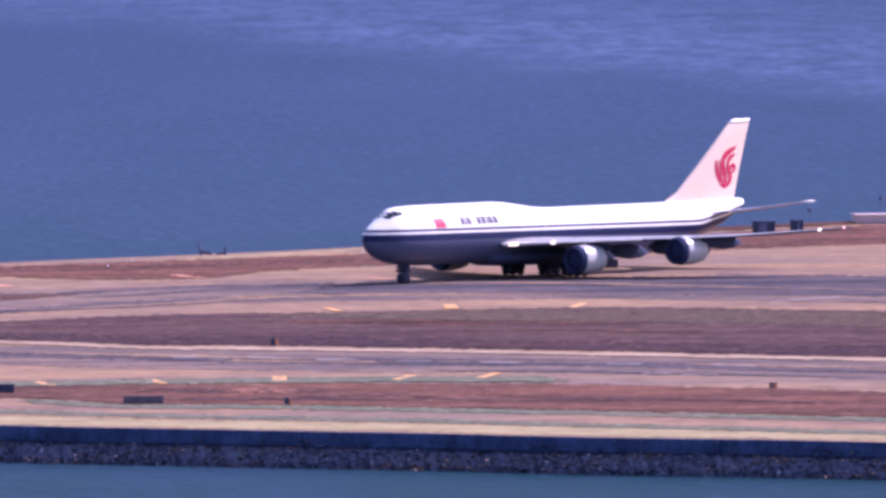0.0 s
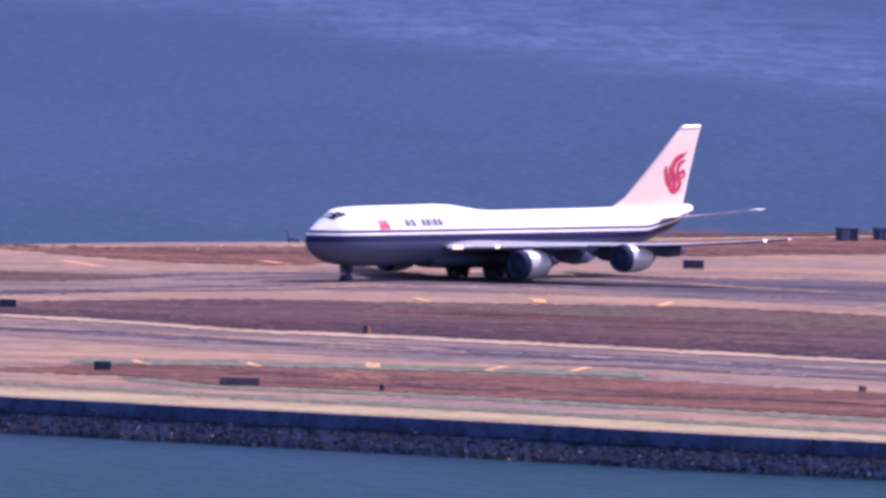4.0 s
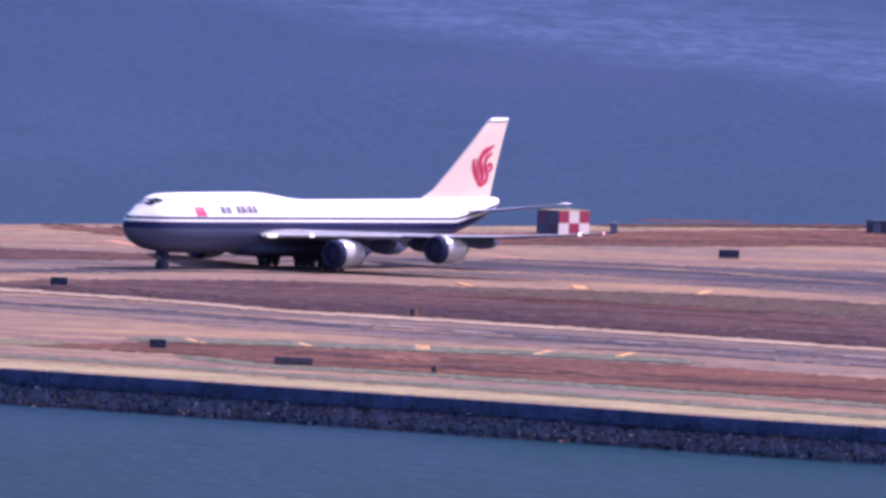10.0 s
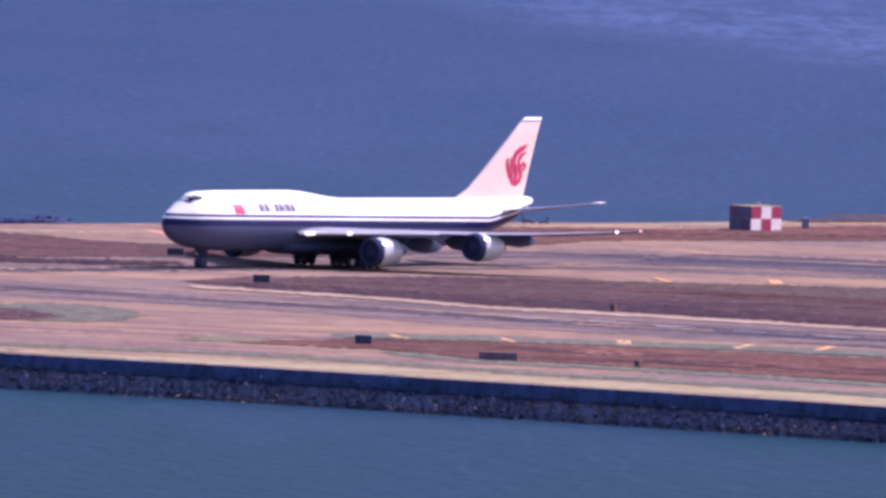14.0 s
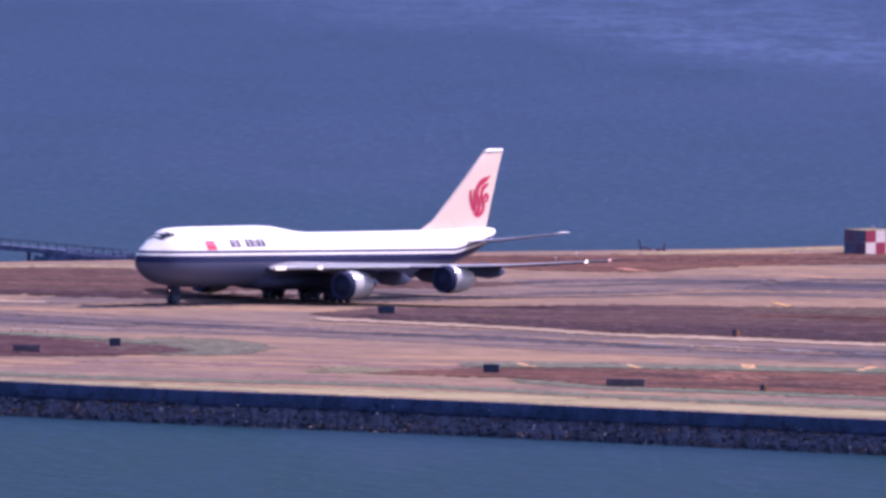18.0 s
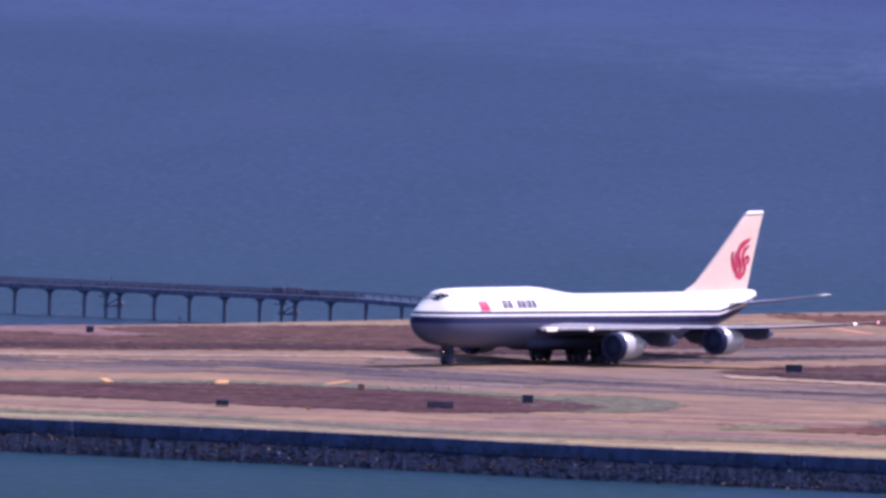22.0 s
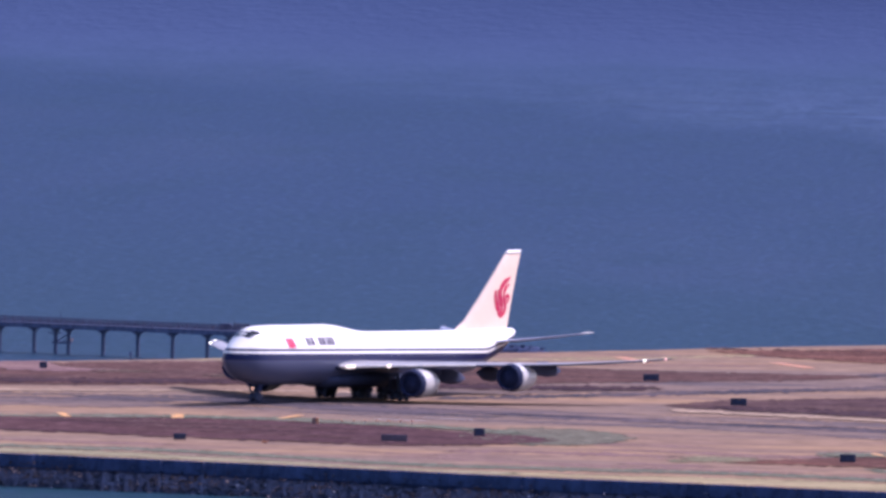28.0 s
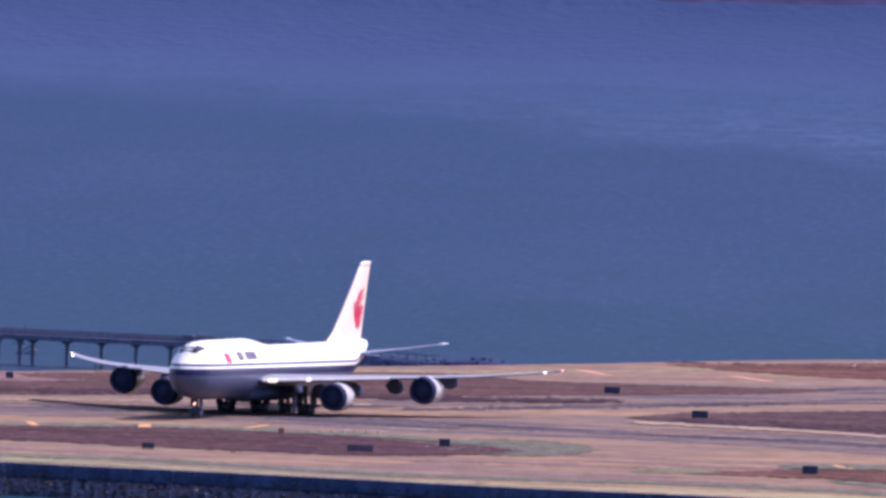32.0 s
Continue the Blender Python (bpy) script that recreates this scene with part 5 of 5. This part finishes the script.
for x, y, w, h in ((73.2, 2692.3, 2.6, 1.75), (77.8, 2698.7, 1.15, 1.6)):
    e = thing("equipment_cabinet", "dark blue grey equipment cabinet on the far shore", "cabinet", pose(x, y, 0.0, 0, 0, 25), "cabinets")
    part("body", box(-w / 2, w / 2, -0.9, 0.9, -0.05, h, bevel=0.06), SIGN_BACK, e)
    part("lid", box(-w / 2 - 0.08, w / 2 + 0.08, -0.98, 0.98, h, h + 0.1, bevel=0.03), SIGN_BACK, e)
    part("door", box(-w / 2 + 0.15, 0.0, -0.94, -0.9, 0.15, h - 0.15, bevel=0.01), TIMBER, e)
e = thing("shore_shed", "long low pale pink shed on the far shore", "shed", pose(93.2, 2731.2, 0.0, 0, 0, 8))
part("wall", box(-7, 7, -2, 2, -0.05, 1.15, bevel=0.03), PALE_WALL, e)
part("roof", box(-7.15, 7.15, -2.15, 2.15, 1.15, 1.27, bevel=0.04), PALE_WALL, e, "flat pale roof")
part("footing", box(-7.1, 7.1, -2.3, -2.0, -0.05, 0.16, bevel=0.03), TIMBER, e, "dark footing")
for x, y, h in ((80.2, 2729.0, 1.75), (90.2, 2740.0, 2.9)):
    e = thing("wind_pole", "thin dark pole with a small drum on top", "pole", pose(x, y, 0.0), "poles")
    part("pole", bar_between((0, 0, -0.05), (0, 0, h), 0.07, n=8), GREY_BLUE, e)
    part("drum", turned([(h - 0.1, 0.1), (h, 0.3), (h + 0.45, 0.3), (h + 0.55, 0.1)], "z", (0, 0, 0), 10), TIMBER, e, "small dark drum")


def broken_piles():
    e = thing("broken_piles", "dark broken timber piles on the far shore", "debris", pose(-1.7, 2637.7, 0.0))
    part("stump", bar_between((-0.5, 0, -0.1), (-0.75, 0, 1.55), 0.2, n=7), TIMBER, e)
    part("stump", bar_between((2.6, -1, -0.1), (2.75, -1, 1.05), 0.18, n=7), TIMBER, e)
    part("plank", bar_between((-0.6, 0, 0.55), (0.9, -0.3, 0.25), 0.22, n=7), TIMBER, e)
    part("plank", bar_between((1.6, -0.8, 0.15), (2.8, -1, 0.45), 0.15, n=7), TIMBER, e)


stake = thing("shore_stake", "thin dark stake on the far shore", "post", pose(-117.5, 2517.0, 0.0))
part("post", box(-0.09, 0.09, -0.09, 0.09, -0.1, 1.3, bevel=0.02), TIMBER, stake)
part("crosspiece", box(-0.3, 0.3, -0.11, -0.05, 0.75, 0.95, bevel=0.01), TIMBER, stake)
broken_piles()


# ---- trestle pier ----
def pier():
    # the pier runs out from the far shore; local x goes away from the land
    e = thing("trestle_pier", "long dark timber trestle pier with a thin railing over the bay", "pier", pose(-52.0, 2584.7, 0.0) @ Matrix.Rotation(math.atan2(0.60, -1.0), 4, "Z"))
    start, length, deck, bay, first = 52.0, 262.0, 0.3, 5.83, 4.26
    rail_mat = material("weathered grey rail wood", (0.135, 0.125, 0.185), 0.9, spread=0.3, size=0.8, fine=0.2, fine_size=0.3, spec=0.1)
    part("deck", box(start, length, -1.25, 1.25, deck + 0.2, deck + 0.38, bevel=0.03), TIMBER, e, "dark plank deck")
    for s in (-1.05, 1.05):
        part("girder", box(start, length, s - 0.16, s + 0.16, deck - 0.32, deck + 0.2, bevel=0.02), TIMBER, e)
        part("top_rail", box(start, length, s - 0.045, s + 0.045, 1.36, 1.44), rail_mat, e)
        part("middle_rail", box(start, length, s - 0.035, s + 0.035, 1.02, 1.08), rail_mat, e)
    part("pipe", bar_between((start, -1.45, deck + 0.5), (length, -1.45, deck + 0.5), 0.13, n=8), TIMBER, e, "dark pipe along the deck")
    post = mesh_of("rail_post", box(-0.05, 0.05, -0.05, 0.05, deck + 0.38, 1.46), rail_mat)
    k = 0
    while k * 1.46 < length - start:
        for s in (-1.05, 1.05):
            p = new("rail_post", post)
            p.parent, p.location = e, (start + 0.2 + k * 1.46, s, 0)
        k += 1
    bm = bmesh.new()
    for q in range(16):
        box(0.1 + q * 0.36, 0.16 + q * 0.36, -0.02, 0.02, deck + 0.4, 1.37, bm)
    infill = mesh_of("rail_panel", bm, rail_mat)
    for q in range(int((length - start) / 5.84)):
        for s in (-1.05, 1.05):
            p = new("rail_panel", infill)
            p.parent, p.location = e, (start + 0.25 + q * 5.84, s, 0)
    # the ramp down to the landing
    falls = ((13.0, 1.5), (24.0, 1.15), (40.0, 0.42), (start, 0.0))

    def sloped(y0, y1, z0, z1, skip=0):
        return loft([[(x, y0, z0 - d), (x, y1, z0 - d), (x, y1, z1 - d), (x, y0, z1 - d)] for x, d in falls[skip:]])
    part("ramp_deck", sloped(-1.25, 1.25, deck + 0.2, deck + 0.38), TIMBER, e, "dark sloping plank deck")
    for s in (-1.05, 1.05):
        part("girder", sloped(s - 0.16, s + 0.16, deck - 0.32, deck + 0.2), TIMBER, e)
        part("top_rail", sloped(s - 0.045, s + 0.045, 1.36, 1.44, 1), rail_mat, e)
        for k in range(18):
            x = 25.0 + k * 1.5
            part("rail_post", bar_between((x, s, deck + 0.3 - height_at(falls, x)), (x, s, 1.4 - height_at(falls, x)), 0.05, n=4), rail_mat, e)
    pile_mesh = mesh_of("support_post", bar_between((0, 0, SEA_LEVEL - 2.5), (0, 0, deck - 0.3), 0.27, n=8), TIMBER)
    bm = bmesh.new()
    for s in (-1, 1):
        v = [bm.verts.new(p) for p in ((s * 0.2, -0.2, deck - 0.32), (s * 1.1, -0.2, deck - 0.32), (s * 0.5, -0.2, deck - 0.5), (s * 0.2, -0.2, deck - 1.0))]
        u = [bm.verts.new((p.co.x, 0.2, p.co.z)) for p in v]
        bm.faces.new(v)
        bm.faces.new(u[::-1])
        for i in range(4):
            bm.faces.new((v[i], v[(i + 1) % 4], u[(i + 1) % 4], u[i]))
    bmesh.ops.recalc_face_normals(bm, faces=bm.faces[:])
    bracket = mesh_of("bracket", bm, TIMBER)
    cap = mesh_of("cap_beam", box(-0.22, 0.22, -1.3, 1.3, deck - 0.55, deck - 0.28, bevel=0.03), TIMBER)
    for i in range(int((length - first) / bay)):
        x = first + i * bay
        if x < 26:
            continue
        if x < start:
            part("support_post", bar_between((x, 0, SEA_LEVEL - 1), (x, 0, deck - 0.3 - height_at(falls, x)), 0.27), TIMBER, e)
            continue
        if i % 5 == 0:
            # a braced tower of two posts with a small landing below the deck
            for dx in (0.0, 2.2):
                p = new("support_post", pile_mesh)
                p.parent, p.location = e, (x + dx, 0, 0)
                b = new("bracket", bracket)
                b.parent, b.location = e, (x + dx, 0, 0)
            part("brace", bar_between((x - 0.5, 0, -2.0), (x + 2.75, 0, -2.0), 0.15, n=6), TIMBER, e)
            part("brace", bar_between((x, 0, -0.7), (x + 2.2, 0, -1.95), 0.11, n=6), TIMBER, e)
            part("brace", bar_between((x + 0.1, 0, -1.5), (x + 1.2, 0, -2.0), 0.09, n=6), TIMBER, e)
            part("landing", box(x + 1.7, x + 3.1, -1.0, 0.6, -0.75, -0.6, bevel=0.02), TIMBER, e, "small timber landing below the deck")
            part("equipment_box", box(x + 1.8, x + 2.7, -1.5, -1.3, deck - 0.45, deck + 0.15, bevel=0.04), RAIL_BOX, e, "faded mauve equipment box")
            part("bracket_box", box(x - 0.5, x - 0.1, -0.5, 0.2, -1.75, -1.4, bevel=0.03), RAIL_BOX, e, "small pale box on the post")
            if i == 10:
                for x0, x1, h in ((x + 2.9, x + 4.6, 1.3), (x - 3.3, x - 0.8, 1.15)):
                    part("storage_box", box(x0, x1, -1.75, -1.15, deck + 0.1, deck + h, bevel=0.05), HUT_SHADE, e, "dark storage box on the deck")
                for dx in (0.0, 0.75, 1.5, 2.2):
                    part("frame_post", box(x + dx - 0.09, x + dx + 0.09, -1.62, -1.44, deck - 0.2, deck + 1.35), RAIL_BOX, e)
                for z in (0.25, 0.75, 1.25):
                    part("frame_rail", box(x - 0.09, x + 2.29, -1.6, -1.46, deck + z - 0.07, deck + z + 0.07), RAIL_BOX, e)
            part("lamp_pole", bar_between((x + 2.2, -1.2, deck + 0.3), (x + 2.2, -1.2, 2.1), 0.05, n=6), rail_mat, e)
        else:
            p = new("support_post", pile_mesh)
            p.parent, p.location = e, (x, 0.0, 0)
            b = new("bracket", bracket)
            b.parent, b.location = e, (x, 0, 0)
        c = new("cap_beam", cap)
        c.parent, c.location = e, (x, 0, 0)


RAIL_BOX = material("faded mauve box paint", (0.19, 0.13, 0.15), 0.8, spread=0.3, size=0.4, fine=0.1)
pier()
def abutment():
    """A heap of dark stones that carries the landward end of the pier."""
    e = thing("pier_abutment", "low dark rubble abutment under the pier landing", "abutment", pose(-52.0, 2584.7, 0.0) @ Matrix.Rotation(math.atan2(0.60, -1.0), 4, "Z"))
    rings = []
    for i in range(29):
        x = 12.0 + i
        h = 0.0 + 0.3 * math.sin(i * 0.35) + 0.25 * noise.noise(Vector((x * 0.7, 3.0, 0))) - (0.25 * max(0, i - 20)) - (0.5 * max(0, 2 - i))
        rings.append([(x, y * (1 + 0.25 * noise.noise(Vector((x * 0.9, y, 1)))), -4.6 if k in (0, 6) else h - drop + 0.18 * noise.noise(Vector((x * 1.3, y * 2, 5)))) for k, (y, drop) in enumerate(((-4.6, 0), (-3.4, 1.5), (-2.2, 0.45), (0, 0.0), (2.2, 0.45), (3.4, 1.5), (4.6, 0)))])
    part("rubble_core", loft(rings), RUBBLE, e)
    rng = random.Random(31)
    shapes = [mesh_of("stone", rock_shape(40 + i), RUBBLE) for i in range(4)]
    for _ in range(90):
        x, y = rng.uniform(12.5, 38), rng.uniform(-3.2, 3.2)
        k = int(x - 12)
        z = 0.0 + 0.3 * math.sin(k * 0.35) - 0.25 * max(0, k - 20) - abs(y) ** 1.5 * 0.16
        o = new("stone", rng.choice(shapes))
        r = rng.uniform(0.4, 0.8)
        o.parent, o.matrix_local = e, pose(x, y, z, rng.uniform(-30, 30), rng.uniform(-30, 30), rng.uniform(0, 360)) @ Matrix.Diagonal((r, r * 0.8, r * 0.6, 1))


# ---- rocks ----
def rock_shape(seed):
    bm = bmesh.new()
    bmesh.ops.create_icosphere(bm, subdivisions=1, radius=0.5)
    for v in bm.verts:
        k = 1 + 0.45 * noise.noise(v.co * 2.3 + Vector((seed * 3.1, 0, 0)))
        v.co = Vector((v.co.x * k * 1.25, v.co.y * k, v.co.z * k * 0.8))
    return bm


abutment()
SEAWALL_SLOPE = [(0.75, -0.9), (1.6, -1.62), (4.2, -2.3), (7.2, -3.0), (10.0, -3.75)]


def slope_height(o):
    for (a, za), (b, zb) in zip(SEAWALL_SLOPE, SEAWALL_SLOPE[1:]):
        if a <= o <= b:
            return za + (zb - za) * (o - a) / (b - a)
    return SEAWALL_SLOPE[0][1]


def seawall_rocks():
    rng = random.Random(11)
    shapes = [mesh_of("rock", rock_shape(i), ROCK) for i in range(9)]
    line = curve_through(NEAR_SHORE)
    wall = bpy.data.objects["seawall"]
    verts, faces = [], []
    templates = [([tuple(v.co) for v in m.vertices], [tuple(p.vertices) for p in m.polygons]) for m in shapes]
    singles = 0
    x = -190.0
    while x < 130:
        x += rng.uniform(0.009, 0.027)
        o = 0.8 + 9.2 * rng.random() ** 0.9
        y = height_at(line, x) - o
        size = rng.uniform(0.12, 0.34) * (1.5 if rng.random() < 0.1 else 1.0)
        heap = max(0.0, noise.noise(Vector((x * 0.3, 2.0, 0))) + 0.5 * noise.noise(Vector((x * 0.9, 7.0, 0)))) * max(0.0, 1 - o / 3.5) * 0.9
        m = pose(x, y, slope_height(o) + heap * rng.random() + size * 0.18, rng.uniform(-25, 25), rng.uniform(-25, 25), rng.uniform(0, 360)) @ Matrix.Diagonal((size * rng.uniform(0.8, 1.3), size * rng.uniform(0.8, 1.2), size * rng.uniform(0.18, 0.34), 1))
        if -12 < x < 6 and o < 5.5 and singles < 280:
            r = new("rock", rng.choice(shapes))
            r.parent, r.matrix_world = wall, m
            singles += 1
        else:
            vs, fs = rng.choice(templates)
            k = len(verts)
            verts += [tuple(m @ Vector(v)) for v in vs]
            faces += [tuple(i + k for i in f) for f in fs]
    me = bpy.data.meshes.new("rocks")
    me.from_pydata(verts, [], faces)
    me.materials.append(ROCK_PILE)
    ob = new("rocks", me)
    tagged(ob, "grey riprap rocks heaped along the waterline", "rocks", kind="stuff")


def island_rock():
    m = ROCK.copy()
    m.name = "grey rock heap"
    n, l = m.node_tree.nodes, m.node_tree.links
    for o in list(n):
        if o.bl_idname == "ShaderNodeObjectInfo":
            g = n.new("ShaderNodeNewGeometry")
            for k in list(o.outputs["Random"].links):
                l.new(g.outputs["Random Per Island"], k.to_socket)
    return m


ROCK_PILE = island_rock()
seawall_rocks()


# ---- what moves ----
# seconds, place of the main gear on the ground, heading turned from straight left, slope of the taxiway
AIRLINER_ROWS = [
    (0, 44.62, 2556.82, 47.78, 0.07),
    (0.5, 42.34, 2553.62, 47.68, -0.03),
    (1, 40.05, 2550.40, 47.59, -0.13),
    (1.5, 37.77, 2547.15, 47.50, -0.23),
    (2, 35.48, 2543.86, 47.44, -0.34),
    (2.5, 33.19, 2540.55, 47.40, -0.45),
    (3, 30.90, 2537.21, 47.39, -0.55),
    (3.5, 28.59, 2533.84, 47.41, -0.61),
    (4, 26.27, 2530.46, 47.48, -0.62),
    (4.5, 23.94, 2527.06, 47.60, -0.56),
    (5, 21.58, 2523.65, 47.75, -0.46),
    (5.5, 19.20, 2520.23, 47.94, -0.35),
    (6, 16.80, 2516.80, 48.14, -0.28),
    (6.5, 14.38, 2513.37, 48.36, -0.27),
    (7, 11.93, 2509.94, 48.58, -0.31),
    (7.5, 9.46, 2506.53, 48.80, -0.36),
    (8, 6.97, 2503.12, 49.01, -0.40),
    (8.5, 4.46, 2499.73, 49.19, -0.41),
    (9, 1.92, 2496.36, 49.36, -0.40),
    (9.5, -0.63, 2493.01, 49.51, -0.36),
    (10, -3.20, 2489.53, 49.61, -0.32),
    (10.5, -5.79, 2485.81, 49.65, -0.28),
    (11, -8.40, 2481.99, 49.65, -0.26),
    (11.5, -10.99, 2478.25, 49.68, -0.21),
    (12, -13.59, 2474.74, 49.75, -0.17),
    (12.5, -16.16, 2471.58, 49.90, -0.11),
    (13, -18.71, 2468.76, 50.12, -0.04),
    (13.5, -21.24, 2466.17, 50.39, 0.03),
    (14, -23.74, 2463.67, 50.69, 0.11),
    (14.5, -26.22, 2461.07, 50.95, 0.17),
    (15, -28.70, 2458.24, 51.16, 0.19),
    (15.5, -31.16, 2455.29, 51.33, 0.20),
    (16, -33.60, 2452.37, 51.50, 0.20),
    (16.5, -36.02, 2449.50, 51.67, 0.19),
    (17, -38.43, 2446.67, 51.83, 0.18),
    (17.5, -40.83, 2443.90, 52.00, 0.17),
    (18, -43.20, 2441.19, 52.18, 0.15),
    (18.5, -45.56, 2438.54, 52.37, 0.14),
    (19, -47.88, 2435.96, 52.58, 0.13),
    (19.5, -50.16, 2433.46, 52.81, 0.13),
    (20, -52.40, 2431.04, 53.06, 0.13),
    (20.5, -54.61, 2428.69, 53.33, 0.14),
    (21, -56.76, 2426.41, 53.63, 0.16),
    (21.5, -58.88, 2424.19, 53.93, 0.19),
    (22, -60.95, 2422.04, 54.24, 0.22),
    (22.5, -62.97, 2419.96, 54.54, 0.25),
    (23, -64.94, 2417.93, 54.82, 0.29),
    (23.5, -66.86, 2415.97, 55.08, 0.34),
    (24, -68.74, 2414.07, 55.34, 0.38),
    (24.5, -70.55, 2412.22, 55.65, 0.42),
    (25, -72.31, 2410.44, 56.04, 0.47),
    (25.5, -74.01, 2408.70, 56.54, 0.51),
    (26, -75.64, 2407.00, 57.15, 0.55),
    (26.5, -77.21, 2405.35, 57.90, 0.58),
    (27, -78.71, 2403.73, 58.80, 0.61),
    (27.5, -80.14, 2402.13, 59.85, 0.62),
    (28, -81.49, 2400.55, 61.03, 0.63),
    (28.5, -82.77, 2398.98, 62.30, 0.63),
    (29, -83.98, 2397.43, 63.63, 0.61),
    (29.5, -85.12, 2395.90, 65.00, 0.59),
    (30, -86.18, 2394.38, 66.39, 0.56),
    (30.5, -87.16, 2392.87, 67.82, 0.52),
    (31, -88.07, 2391.39, 69.26, 0.48),
    (31.5, -88.91, 2389.94, 70.73, 0.44),
    (32, -89.67, 2388.51, 72.21, 0.40),
]


def rolled(seconds):
    """Metres that the airliner has rolled by a time."""
    far = 0.0
    for a, b in zip(AIRLINER_ROWS, AIRLINER_ROWS[1:]):
        part_of = max(0.0, min(1.0, (seconds - a[0]) / (b[0] - a[0])))
        far += part_of * math.hypot(b[1] - a[1], b[2] - a[2])
    return far


def motions():
    walk(AIRLINER, [(t, pose(x, y, 0.04, 0, slope, head)) for t, x, y, head, slope in AIRLINER_ROWS])
    turns = [(0.0625 * i, -math.degrees(rolled(0.0625 * i) / 0.635)) for i in range(513)]
    for wheel, (x, y, z) in WHEELS:
        walk(wheel, [(t, pose(x, y, z, 0, a, 0)) for t, a in turns])


motions()
